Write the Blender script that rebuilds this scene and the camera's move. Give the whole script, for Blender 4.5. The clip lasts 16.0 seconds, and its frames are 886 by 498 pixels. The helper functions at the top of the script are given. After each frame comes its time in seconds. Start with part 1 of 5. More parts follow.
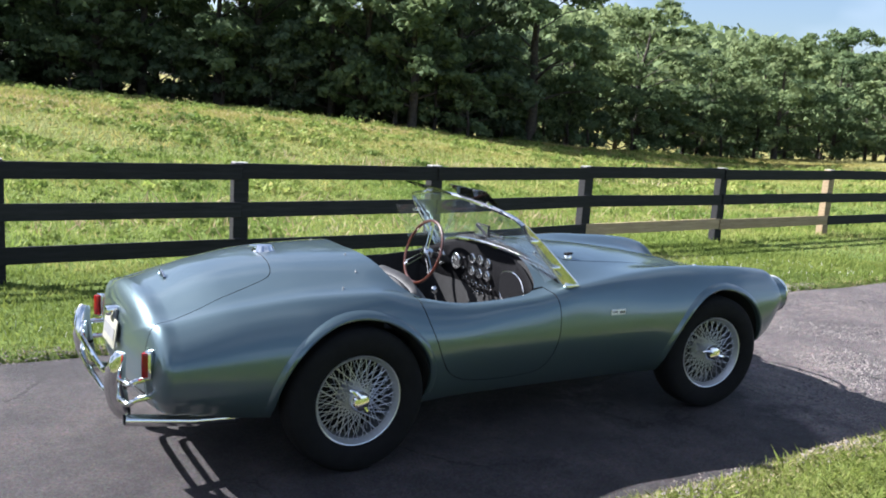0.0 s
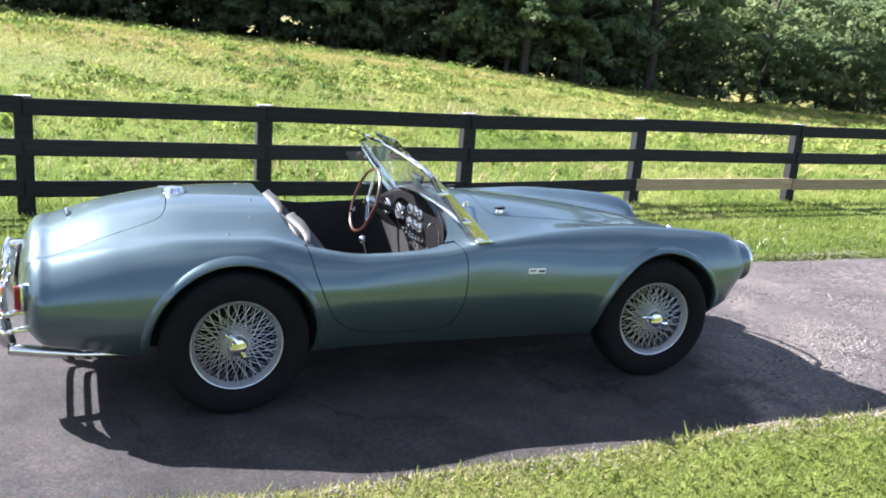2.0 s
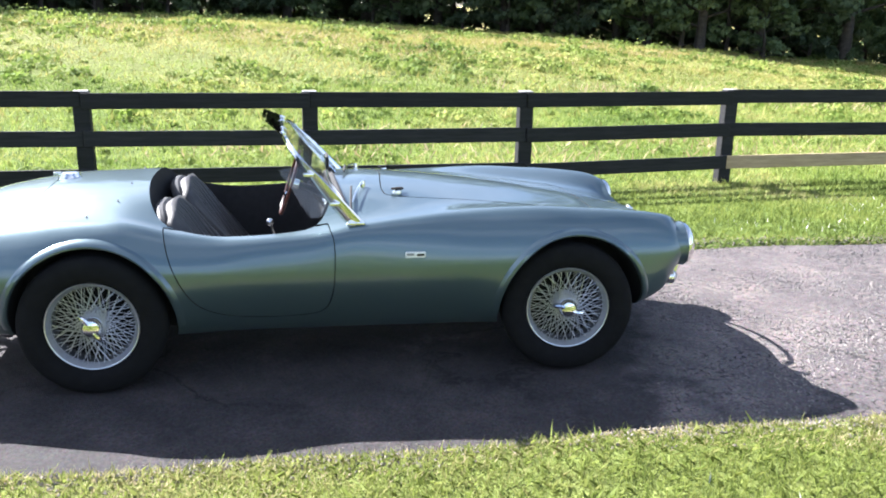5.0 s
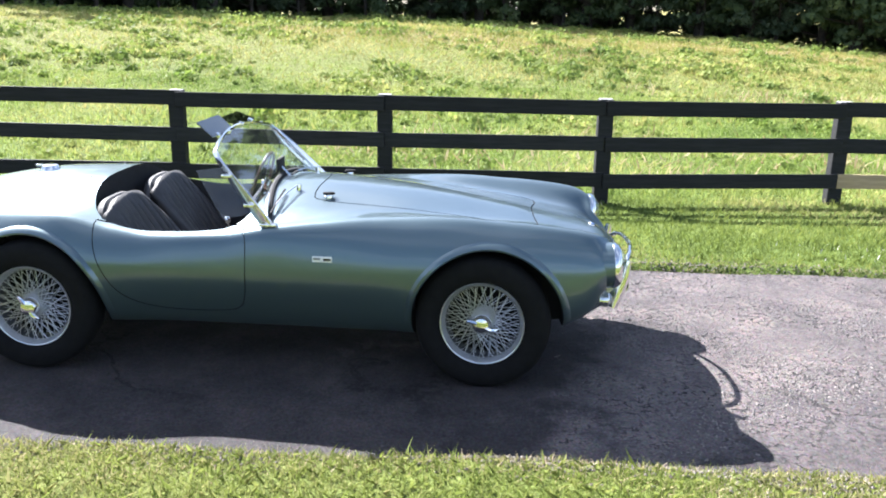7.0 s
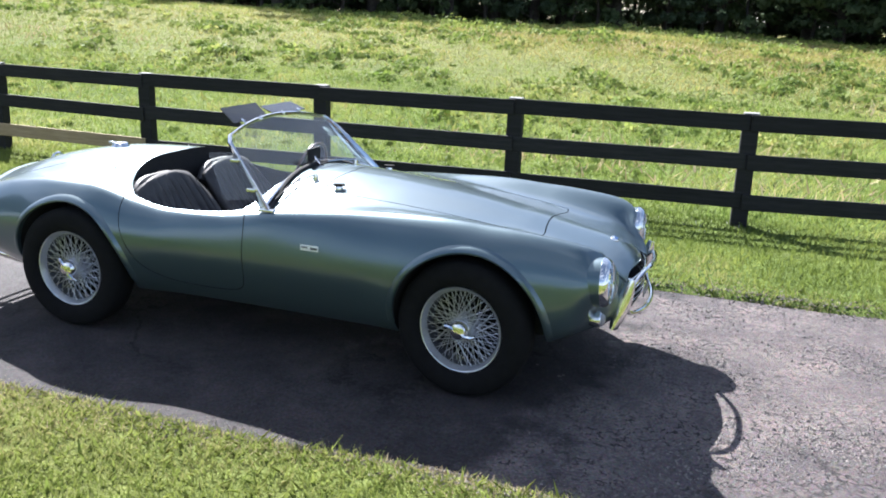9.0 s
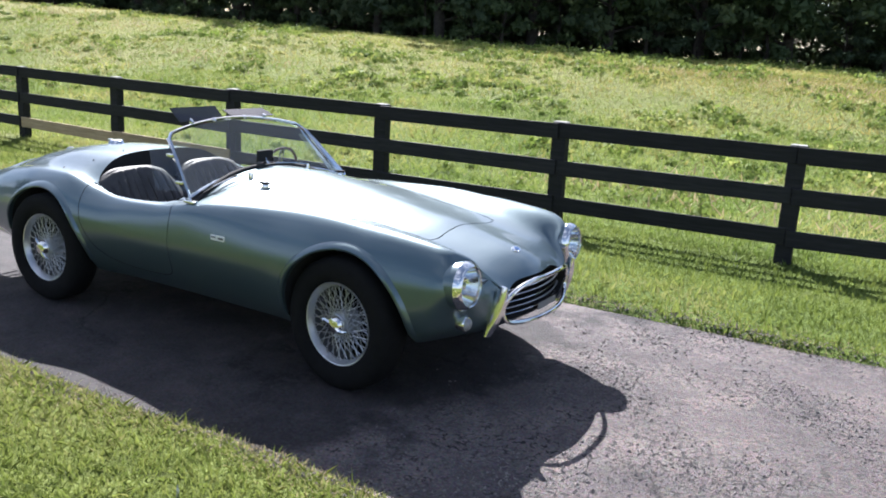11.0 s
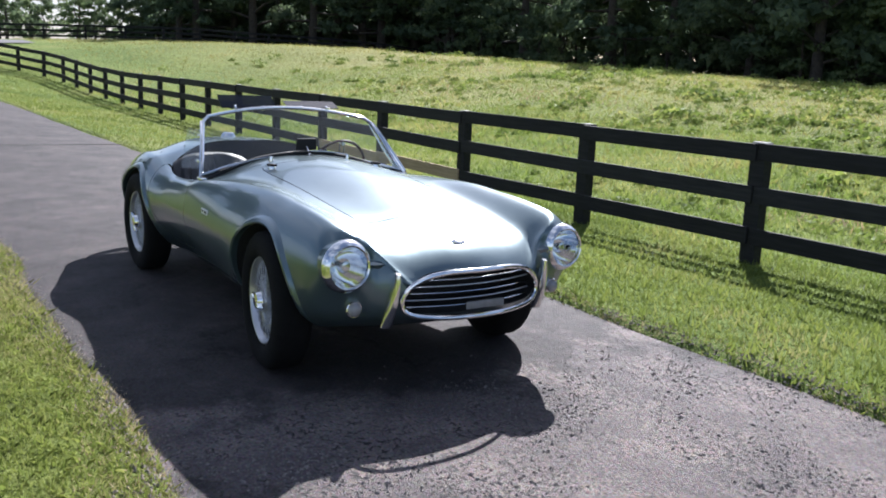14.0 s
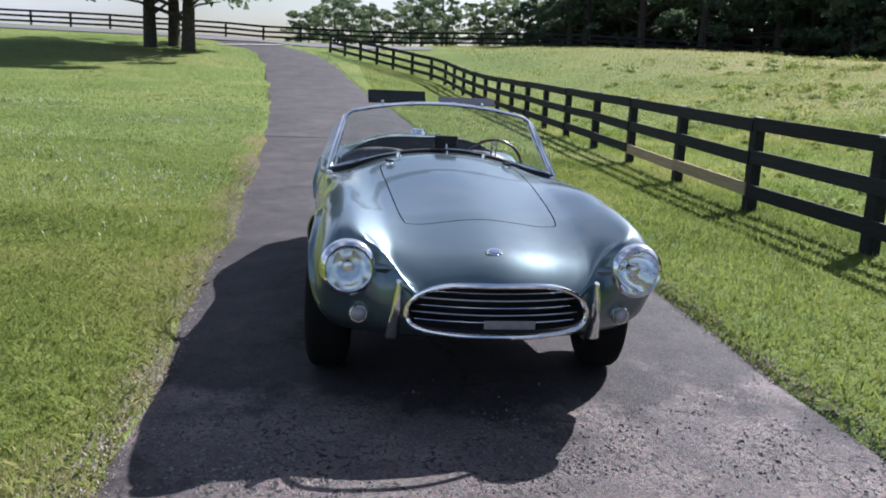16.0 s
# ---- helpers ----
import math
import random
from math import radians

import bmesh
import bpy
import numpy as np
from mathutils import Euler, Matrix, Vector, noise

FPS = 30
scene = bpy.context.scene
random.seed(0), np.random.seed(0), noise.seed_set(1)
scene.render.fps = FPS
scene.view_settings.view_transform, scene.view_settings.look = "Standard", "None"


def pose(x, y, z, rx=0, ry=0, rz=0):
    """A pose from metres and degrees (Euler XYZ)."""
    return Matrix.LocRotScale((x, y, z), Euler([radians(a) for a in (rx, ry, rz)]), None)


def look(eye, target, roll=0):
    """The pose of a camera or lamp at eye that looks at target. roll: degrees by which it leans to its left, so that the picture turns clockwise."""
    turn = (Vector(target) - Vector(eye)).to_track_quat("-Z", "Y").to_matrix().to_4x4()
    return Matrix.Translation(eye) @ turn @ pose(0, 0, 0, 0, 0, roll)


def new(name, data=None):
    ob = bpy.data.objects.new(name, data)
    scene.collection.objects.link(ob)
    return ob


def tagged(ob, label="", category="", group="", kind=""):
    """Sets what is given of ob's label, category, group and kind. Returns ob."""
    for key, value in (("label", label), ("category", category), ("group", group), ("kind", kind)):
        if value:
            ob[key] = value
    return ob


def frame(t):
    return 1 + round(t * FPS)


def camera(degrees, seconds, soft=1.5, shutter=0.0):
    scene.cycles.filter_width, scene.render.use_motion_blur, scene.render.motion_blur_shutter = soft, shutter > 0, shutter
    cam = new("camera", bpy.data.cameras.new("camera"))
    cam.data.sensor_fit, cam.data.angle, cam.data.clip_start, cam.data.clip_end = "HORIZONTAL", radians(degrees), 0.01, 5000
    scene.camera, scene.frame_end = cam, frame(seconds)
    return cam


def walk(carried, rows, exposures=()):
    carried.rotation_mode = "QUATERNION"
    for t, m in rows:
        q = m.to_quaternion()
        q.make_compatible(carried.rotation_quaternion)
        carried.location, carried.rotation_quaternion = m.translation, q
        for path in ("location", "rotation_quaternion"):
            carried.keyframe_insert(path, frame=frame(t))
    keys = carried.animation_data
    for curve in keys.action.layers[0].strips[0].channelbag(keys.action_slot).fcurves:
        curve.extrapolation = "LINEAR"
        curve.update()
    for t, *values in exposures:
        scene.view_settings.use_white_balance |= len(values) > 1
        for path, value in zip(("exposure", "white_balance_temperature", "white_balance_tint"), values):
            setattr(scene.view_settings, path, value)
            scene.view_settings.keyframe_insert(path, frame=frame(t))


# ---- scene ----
cam = camera(54.1, 16.0, soft=1.9)
PATH = [
    (0, (-1.671, -4.071, 1.678), (-0.637, -2.392, 1.346), 3.6),
    (0.5, (-1.417, -4.248, 1.711), (-0.429, -2.55, 1.334), 3.3),
    (1, (-1.162, -4.304, 1.708), (-0.192, -2.604, 1.294), 3.3),
    (1.5, (-0.896, -4.411, 1.729), (-0.047, -2.657, 1.282), 3.9),
    (2, (-0.656, -4.468, 1.75), (0.12, -2.685, 1.281), 4.5),
    (2.5, (-0.419, -4.471, 1.748), (0.281, -2.659, 1.27), 4.6),
    (3, (-0.169, -4.588, 1.762), (0.369, -2.729, 1.255), 3.7),
    (3.5, (0.084, -4.563, 1.735), (0.583, -2.703, 1.197), 2.6),
    (4, (0.325, -4.569, 1.759), (0.785, -2.698, 1.221), 2.3),
    (4.5, (0.63, -4.661, 1.768), (1.01, -2.771, 1.234), 2.0),
    (4.7, (0.745, -4.691, 1.759), (1.108, -2.795, 1.233), 1.6),
    (6.8, (2.16, -4.715, 1.784), (2.131, -2.786, 1.256), 0.9),
    (7, (2.315, -4.734, 1.808), (2.203, -2.808, 1.281), 1.1),
    (7.5, (2.602, -4.616, 1.788), (2.37, -2.699, 1.267), 1.8),
    (8, (2.871, -4.524, 1.787), (2.471, -2.64, 1.247), 2.4),
    (8.5, (3.188, -4.499, 1.782), (2.621, -2.657, 1.246), 2.8),
    (9, (3.444, -4.388, 1.768), (2.815, -2.563, 1.246), 2.2),
    (9.2, (3.582, -4.323, 1.776), (2.903, -2.514, 1.259), 1.9),
    (11.3, (4.9, -3.761, 1.69), (3.896, -2.092, 1.237), 3.2),
    (11.5, (4.997, -3.614, 1.677), (3.986, -1.945, 1.242), 2.9),
    (12, (5.339, -3.343, 1.604), (4.197, -1.764, 1.156), 1.5),
    (12.5, (5.557, -3.023, 1.524), (4.304, -1.536, 1.057), 0.3),
    (13, (5.812, -2.784, 1.516), (4.426, -1.409, 1.08), 0.0),
    (13.5, (5.996, -2.554, 1.479), (4.474, -1.324, 1.066), 1.8),
    (14, (6.101, -2.245, 1.449), (4.472, -1.156, 1.049), 2.7),
    (14.5, (6.241, -1.871, 1.439), (4.518, -0.954, 1.005), 2.4),
    (15, (6.244, -1.441, 1.428), (4.444, -0.694, 0.977), 2.7),
    (15.5, (6.239, -1.076, 1.449), (4.361, -0.567, 0.986), 2.6),
    (16, (6.291, -0.711, 1.454), (4.358, -0.43, 1.026), 2.8),
]
walk(cam, [(t, look(eye, target, roll)) for t, eye, target, roll in PATH], exposures=[(0.0, 1.80, 5950, 13), (2.0, 2.27, 6010, 13), (3.5, 2.50, 6010, 14), (7.0, 2.36, 6010, 13), (8.5, 2.07, 5980, 13), (11.5, 1.72, 6010, 15), (13.0, 1.66, 6010, 15), (14.5, 1.36, 5930, 15), (16.0, 1.30, 5880, 16)])

# ---- light ----
SUN_AZ, SUN_EL = radians(133.0), radians(39.0)
world = bpy.data.worlds.new("sky")
scene.world = world
world.use_nodes = True
wn, wl = world.node_tree.nodes, world.node_tree.links
sky = wn.new("ShaderNodeTexSky")
sky.sky_type = "NISHITA"
sky.sun_disc = False
sky.sun_elevation = SUN_EL
sky.sun_rotation = radians(90.0) - SUN_AZ
sky.air_density, sky.dust_density, sky.ozone_density = 1.0, 1.3, 2.5
# thin fair-weather cloud all over the sky
sky_at = wn.new("ShaderNodeTexCoord")
cloud = wn.new("ShaderNodeTexNoise")
cloud.inputs["Scale"].default_value, cloud.inputs["Detail"].default_value, cloud.inputs["Roughness"].default_value = 2.0, 4.0, 0.5
cloud_map = wn.new("ShaderNodeMapping")
cloud_map.inputs["Scale"].default_value = (1.0, 1.0, 2.6)
wl.new(sky_at.outputs["Generated"], cloud_map.inputs["Vector"])
wl.new(cloud_map.outputs["Vector"], cloud.inputs["Vector"])
cloud_ramp = wn.new("ShaderNodeValToRGB")
cloud_ramp.color_ramp.elements[0].position, cloud_ramp.color_ramp.elements[0].color = 0.44, (0.03, 0.03, 0.03, 1)
cloud_ramp.color_ramp.elements[1].position, cloud_ramp.color_ramp.elements[1].color = 0.74, (0.62, 0.62, 0.62, 1)
wl.new(cloud.outputs["Fac"], cloud_ramp.inputs["Fac"])
cloud_mix = wn.new("ShaderNodeMix")
cloud_mix.data_type = "RGBA"
cloud_mix.inputs["B"].default_value = (10.5, 11.0, 12.0, 1)
wl.new(cloud_ramp.outputs["Color"], cloud_mix.inputs["Factor"])
wl.new(sky.outputs["Color"], cloud_mix.inputs["A"])
wl.new(cloud_mix.outputs["Result"], wn["Background"].inputs["Color"])
wn["Background"].inputs["Strength"].default_value = 0.046
sun = new("sun", bpy.data.lights.new("sun", "SUN"))
sun.data.energy, sun.data.angle, sun.data.color = 5.0, radians(0.53), (1.0, 0.96, 0.90)
sun_dir = Vector((math.cos(SUN_EL) * math.cos(SUN_AZ), math.cos(SUN_EL) * math.sin(SUN_AZ), math.sin(SUN_EL)))
sun.matrix_world = look(sun_dir * 60.0, (0, 0, 0))


# ---- materials ----
def mat(name):
    m = bpy.data.materials.new(name)
    m.use_nodes = True
    nt = m.node_tree
    return m, nt.nodes, nt.links, nt.nodes["Principled BSDF"]


def setp(b, **kw):
    names = {"color": "Base Color", "metal": "Metallic", "rough": "Roughness", "coat": "Coat Weight", "coatr": "Coat Roughness",
             "trans": "Transmission Weight", "ior": "IOR", "spec": "Specular IOR Level", "alpha": "Alpha", "sheen": "Sheen Weight"}
    for k, v in kw.items():
        b.inputs[names[k]].default_value = (*v, 1) if k == "color" else v


def ramp(n, stops):
    r = n.new("ShaderNodeValToRGB")
    while len(r.color_ramp.elements) < len(stops):
        r.color_ramp.elements.new(0.5)
    for e, (p, c) in zip(r.color_ramp.elements, stops):
        e.position, e.color = p, (*c, 1)
    return r


def noise_tex(n, l, scale, detail=4.0, rough=0.6, coord="Object", stretch=None):
    tc = n.new("ShaderNodeTexCoord")
    t = n.new("ShaderNodeTexNoise")
    t.inputs["Scale"].default_value, t.inputs["Detail"].default_value, t.inputs["Roughness"].default_value = scale, detail, rough
    src = tc.outputs[coord]
    if stretch:
        mp = n.new("ShaderNodeMapping")
        mp.inputs["Scale"].default_value = stretch
        l.new(src, mp.inputs["Vector"])
        src = mp.outputs["Vector"]
    l.new(src, t.inputs["Vector"])
    return t


def bump(n, l, b, height, strength, dist):
    bp = n.new("ShaderNodeBump")
    bp.inputs["Strength"].default_value, bp.inputs["Distance"].default_value = strength, dist
    l.new(height, bp.inputs["Height"])
    l.new(bp.outputs["Normal"], b.inputs["Normal"])
    return bp


def mix_rgb(n, l, a, b, fac, mode="MIX"):
    m = n.new("ShaderNodeMix")
    m.data_type, m.blend_type = "RGBA", mode
    for sock, v in ((m.inputs["A"], a), (m.inputs["B"], b)):
        if isinstance(v, tuple):
            sock.default_value = (*v, 1)
        else:
            l.new(v, sock)
    if isinstance(fac, float):
        m.inputs["Factor"].default_value = fac
    else:
        l.new(fac, m.inputs["Factor"])
    return m.outputs["Result"]


def simple(name, color, rough=0.5, metal=0.0, var=0.15, scale=30.0, bumps=0.0, **kw):
    """A plain surface with slight blotches of tone and gloss."""
    m, n, l, b = mat(name)
    setp(b, rough=rough, metal=metal, **kw)
    t = noise_tex(n, l, scale)
    dark = tuple(c * (1 - var) for c in color)
    light = tuple(min(1, c * (1 + var)) for c in color)
    r = ramp(n, [(0.3, dark), (0.7, light)])
    l.new(t.outputs["Fac"], r.inputs["Fac"])
    l.new(r.outputs["Color"], b.inputs["Base Color"])
    if bumps:
        t2 = noise_tex(n, l, scale * 6)
        bump(n, l, b, t2.outputs["Fac"], bumps, 0.002)
    return m


def make_paint():
    m, n, l, b = mat("car_paint")
    setp(b, metal=0.70, rough=0.33, coat=0.9, coatr=0.06, spec=0.3)
    b.inputs["Coat IOR"].default_value = 1.5
    t = noise_tex(n, l, 2.5, 3)
    r = ramp(n, [(0.3, (0.092, 0.136, 0.152)), (0.7, (0.100, 0.145, 0.161))])
    l.new(t.outputs["Fac"], r.inputs["Fac"])
    fl = noise_tex(n, l, 1600, 1)
    col = mix_rgb(n, l, r.outputs["Color"], (0.116, 0.164, 0.181), fl.outputs["Fac"])
    l.new(col, b.inputs["Base Color"])
    d = noise_tex(n, l, 14, 5)
    rr = ramp(n, [(0.35, (0.32,) * 3), (0.75, (0.35,) * 3)])
    l.new(d.outputs["Fac"], rr.inputs["Fac"])
    l.new(rr.outputs["Color"], b.inputs["Roughness"])
    return m


def make_asphalt():
    m, n, l, b = mat("asphalt")
    setp(b, rough=0.75, spec=0.20)
    tc = n.new("ShaderNodeTexCoord")
    big = noise_tex(n, l, 0.9, 6, 0.70)
    r1 = ramp(n, [(0.28, (0.040, 0.037, 0.038)), (0.48, (0.054, 0.050, 0.051)), (0.68, (0.084, 0.076, 0.074))])
    l.new(big.outputs["Fac"], r1.inputs["Fac"])
    # stone grains of mixed tone
    v = n.new("ShaderNodeTexVoronoi")
    v.inputs["Scale"].default_value = 120
    l.new(tc.outputs["Object"], v.inputs["Vector"])
    col = mix_rgb(n, l, r1.outputs["Color"], v.outputs["Color"], 0.16, "OVERLAY")
    fine = noise_tex(n, l, 70, 5, 0.85)
    r2 = ramp(n, [(0.35, (0.40,) * 3), (0.50, (0.97,) * 3), (0.66, (1.60,) * 3)])
    l.new(fine.outputs["Fac"], r2.inputs["Fac"])
    col = mix_rgb(n, l, col, r2.outputs["Color"], 0.9, "MULTIPLY")
    # worn pinkish patches where the stone shows
    worn = noise_tex(n, l, 3.2, 6, 0.75)
    r3 = ramp(n, [(0.34, (0.66, 0.66, 0.68)), (0.52, (1.0,) * 3), (0.68, (1.38, 1.30, 1.26))])
    l.new(worn.outputs["Fac"], r3.inputs["Fac"])
    col = mix_rgb(n, l, col, r3.outputs["Color"], 1.0, "MULTIPLY")
    # short broken cracks and dark flecks
    w = noise_tex(n, l, 15.0, 5, 0.7)
    wv = mix_rgb(n, l, tc.outputs["Object"], w.outputs["Color"], 0.07)
    vf = n.new("ShaderNodeTexVoronoi")
    vf.feature = "DISTANCE_TO_EDGE"
    vf.inputs["Scale"].default_value = 21.0
    l.new(wv, vf.inputs["Vector"])
    rf = ramp(n, [(0.05, (1, 1, 1)), (0.12, (0, 0, 0))])
    l.new(vf.outputs["Distance"], rf.inputs["Fac"])
    gate = noise_tex(n, l, 24.0, 3, 0.6)
    rg = ramp(n, [(0.50, (0, 0, 0)), (0.54, (1, 1, 1))])
    l.new(gate.outputs["Fac"], rg.inputs["Fac"])
    ff = mix_rgb(n, l, rf.outputs["Color"], rg.outputs["Color"], 1.0, "MULTIPLY")
    crumbled = noise_tex(n, l, 1.6, 5, 0.7)
    rk = ramp(n, [(0.42, (0.12,) * 3), (0.56, (1, 1, 1))])
    l.new(crumbled.outputs["Fac"], rk.inputs["Fac"])
    ff = mix_rgb(n, l, ff, rk.outputs["Color"], 1.0, "MULTIPLY")
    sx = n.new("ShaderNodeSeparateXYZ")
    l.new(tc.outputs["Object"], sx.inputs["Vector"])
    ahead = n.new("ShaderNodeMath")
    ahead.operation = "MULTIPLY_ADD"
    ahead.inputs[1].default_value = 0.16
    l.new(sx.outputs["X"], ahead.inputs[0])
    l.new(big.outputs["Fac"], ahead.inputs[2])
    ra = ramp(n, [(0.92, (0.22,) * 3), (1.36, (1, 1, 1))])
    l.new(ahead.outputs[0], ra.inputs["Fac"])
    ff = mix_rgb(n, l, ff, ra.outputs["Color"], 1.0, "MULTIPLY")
    # paler worn stone ahead; sunlit and shaded brightness is also put into this tone
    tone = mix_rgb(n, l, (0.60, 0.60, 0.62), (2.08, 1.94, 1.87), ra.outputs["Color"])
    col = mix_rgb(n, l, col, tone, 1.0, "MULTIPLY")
    col = mix_rgb(n, l, col, (0.022, 0.021, 0.021), ff)
    # long hairline cracks in places
    vc = n.new("ShaderNodeTexVoronoi")
    vc.feature = "DISTANCE_TO_EDGE"
    vc.inputs["Scale"].default_value = 1.3
    w2 = noise_tex(n, l, 3.0, 6, 0.7)
    wv2 = mix_rgb(n, l, tc.outputs["Object"], w2.outputs["Color"], 0.28)
    l.new(wv2, vc.inputs["Vector"])
    rc = ramp(n, [(0.002, (1, 1, 1)), (0.012, (0, 0, 0))])
    l.new(vc.outputs["Distance"], rc.inputs["Fac"])
    patch = noise_tex(n, l, 0.7, 2)
    rp = ramp(n, [(0.50, (0, 0, 0)), (0.62, (0.8, 0.8, 0.8))])
    l.new(patch.outputs["Fac"], rp.inputs["Fac"])
    cf = mix_rgb(n, l, rc.outputs["Color"], rp.outputs["Color"], 1.0, "MULTIPLY")
    col = mix_rgb(n, l, col, (0.012, 0.012, 0.012), cf)
    l.new(col, b.inputs["Base Color"])
    # crumbled relief: grains stand up, flecks are pits
    pits = mix_rgb(n, l, fine.outputs["Fac"], (0.0, 0.0, 0.0), ff)
    bump(n, l, b, pits, 0.9, 0.010)
    return m


def make_ground():
    m, n, l, b = mat("turf")
    setp(b, rough=0.95, spec=0.1)
    a = noise_tex(n, l, 0.12, 5, 0.65)
    r = ramp(n, [(0.25, (0.085, 0.130, 0.030)), (0.5, (0.145, 0.195, 0.048)), (0.75, (0.24, 0.24, 0.085))])
    l.new(a.outputs["Fac"], r.inputs["Fac"])
    pos = n.new("ShaderNodeSeparateXYZ")
    l.new(n.new("ShaderNodeTexCoord").outputs["Object"], pos.inputs["Vector"])
    up = n.new("ShaderNodeMapRange")
    up.inputs["From Min"].default_value, up.inputs["From Max"].default_value = 10.0, 30.0
    l.new(pos.outputs["Y"], up.inputs["Value"])
    grown_dry = mix_rgb(n, l, r.outputs["Color"], (0.270, 0.245, 0.090), up.outputs["Result"])
    f = noise_tex(n, l, 5.0, 6, 0.75)
    r2 = ramp(n, [(0.3, (0.5,) * 3), (0.7, (1.3,) * 3)])
    l.new(f.outputs["Fac"], r2.inputs["Fac"])
    col = mix_rgb(n, l, grown_dry, r2.outputs["Color"], 1.0, "MULTIPLY")
    l.new(col, b.inputs["Base Color"])
    bump(n, l, b, f.outputs["Fac"], 1.0, 0.15)
    return m


def make_blades(name, tones, trans=0.45):
    """Grass or leaves: tone by piece, light through the blade."""
    m, n, l, b = mat(name)
    setp(b, rough=0.7, spec=0.12)
    g = n.new("ShaderNodeNewGeometry")
    r = ramp(n, tones)
    big = noise_tex(n, l, 0.35, 4, 0.6)
    mx = n.new("ShaderNodeMath")
    mx.operation = "MULTIPLY_ADD"
    mx.inputs[1].default_value = 0.55
    l.new(g.outputs["Random Per Island"], mx.inputs[0])
    sc = n.new("ShaderNodeMath")
    sc.operation = "MULTIPLY_ADD"
    sc.inputs[1].default_value, sc.inputs[2].default_value = 2.6, -1.07
    l.new(big.outputs["Fac"], sc.inputs[0])
    l.new(sc.outputs[0], mx.inputs[2])
    l.new(mx.outputs[0], r.inputs["Fac"])
    l.new(r.outputs["Color"], b.inputs["Base Color"])
    t = n.new("ShaderNodeBsdfTranslucent")
    l.new(r.outputs["Color"], t.inputs["Color"])
    ms = n.new("ShaderNodeMixShader")
    ms.inputs["Fac"].default_value = trans
    l.new(b.outputs["BSDF"], ms.inputs[1])
    l.new(t.outputs["BSDF"], ms.inputs[2])
    l.new(ms.outputs["Shader"], n["Material Output"].inputs["Surface"])
    return m


def make_wood(name, dark, light, rough=0.8):
    m, n, l, b = mat(name)
    setp(b, rough=rough, spec=0.25)
    t = noise_tex(n, l, 3.0, 6, 0.7, stretch=(1.0, 8.0, 12.0))
    oi = n.new("ShaderNodeObjectInfo")
    r = ramp(n, [(0.3, dark), (0.7, light)])
    l.new(t.outputs["Fac"], r.inputs["Fac"])
    rr = ramp(n, [(0.0, (0.75,) * 3), (1.0, (1.2,) * 3)])
    l.new(oi.outputs["Random"], rr.inputs["Fac"])
    col = mix_rgb(n, l, r.outputs["Color"], rr.outputs["Color"], 1.0, "MULTIPLY")
    l.new(col, b.inputs["Base Color"])
    bump(n, l, b, t.outputs["Fac"], 0.5, 0.004)
    return m


def make_glass(name, film, tint=(0.92, 0.95, 0.94)):
    """Thin clear pane: mostly see-through, mirror-like at a slant."""
    m, n, l, b = mat(name)
    n.remove(b)
    tr = n.new("ShaderNodeBsdfTransparent")
    tr.inputs["Color"].default_value = (*tint, 1)
    gl = n.new("ShaderNodeBsdfGlossy")
    gl.inputs["Roughness"].default_value = 0.02
    lw = n.new("ShaderNodeLayerWeight")
    lw.inputs["Blend"].default_value = 0.5
    pw = n.new("ShaderNodeMath")
    pw.operation, pw.inputs[1].default_value = "POWER", 4.0
    l.new(lw.outputs["Facing"], pw.inputs[0])
    sc = n.new("ShaderNodeMath")
    sc.operation, sc.inputs[1].default_value, sc.inputs[2].default_value = "MULTIPLY_ADD", 0.85, 0.06
    l.new(pw.outputs[0], sc.inputs[0])
    ms = n.new("ShaderNodeMixShader")
    l.new(sc.outputs[0], ms.inputs["Fac"])
    l.new(tr.outputs["BSDF"], ms.inputs[1])
    l.new(gl.outputs["BSDF"], ms.inputs[2])
    # a film of road dust
    dust = n.new("ShaderNodeBsdfTranslucent")
    dust.inputs["Color"].default_value = (0.85, 0.86, 0.86, 1)
    dd = noise_tex(n, l, 7.0, 5, 0.65)
    rd = ramp(n, [(0.35, (0.2 * film,) * 3), (0.75, (film,) * 3)])
    l.new(dd.outputs["Fac"], rd.inputs["Fac"])
    m2 = n.new("ShaderNodeMixShader")
    l.new(rd.outputs["Color"], m2.inputs["Fac"])
    l.new(ms.outputs["Shader"], m2.inputs[1])
    l.new(dust.outputs["BSDF"], m2.inputs[2])
    l.new(m2.outputs["Shader"], n["Material Output"].inputs["Surface"])
    return m


M_PAINT = make_paint()
M_ASPHALT = make_asphalt()
M_TURF = make_ground()
M_LAWN = make_blades("lawn_blades", [(0.0, (0.080, 0.112, 0.024)), (0.40, (0.150, 0.196, 0.043)), (0.72, (0.224, 0.264, 0.062)), (1.0, (0.300, 0.284, 0.120))], 0.45)
M_MEADOW = make_blades("meadow_blades", [(0.0, (0.170, 0.190, 0.050)), (0.45, (0.270, 0.265, 0.078)), (1.0, (0.390, 0.345, 0.130))], 0.38)
M_FIELD = make_blades("pasture_blades", [(0.0, (0.110, 0.170, 0.034)), (0.38, (0.205, 0.280, 0.058)), (0.68, (0.310, 0.350, 0.095)), (1.0, (0.420, 0.390, 0.150))], 0.40)
M_DRY = make_blades("tan_seed_grass", [(0.0, (0.235, 0.220, 0.066)), (0.5, (0.320, 0.285, 0.092)), (1.0, (0.390, 0.335, 0.125))], 0.35)
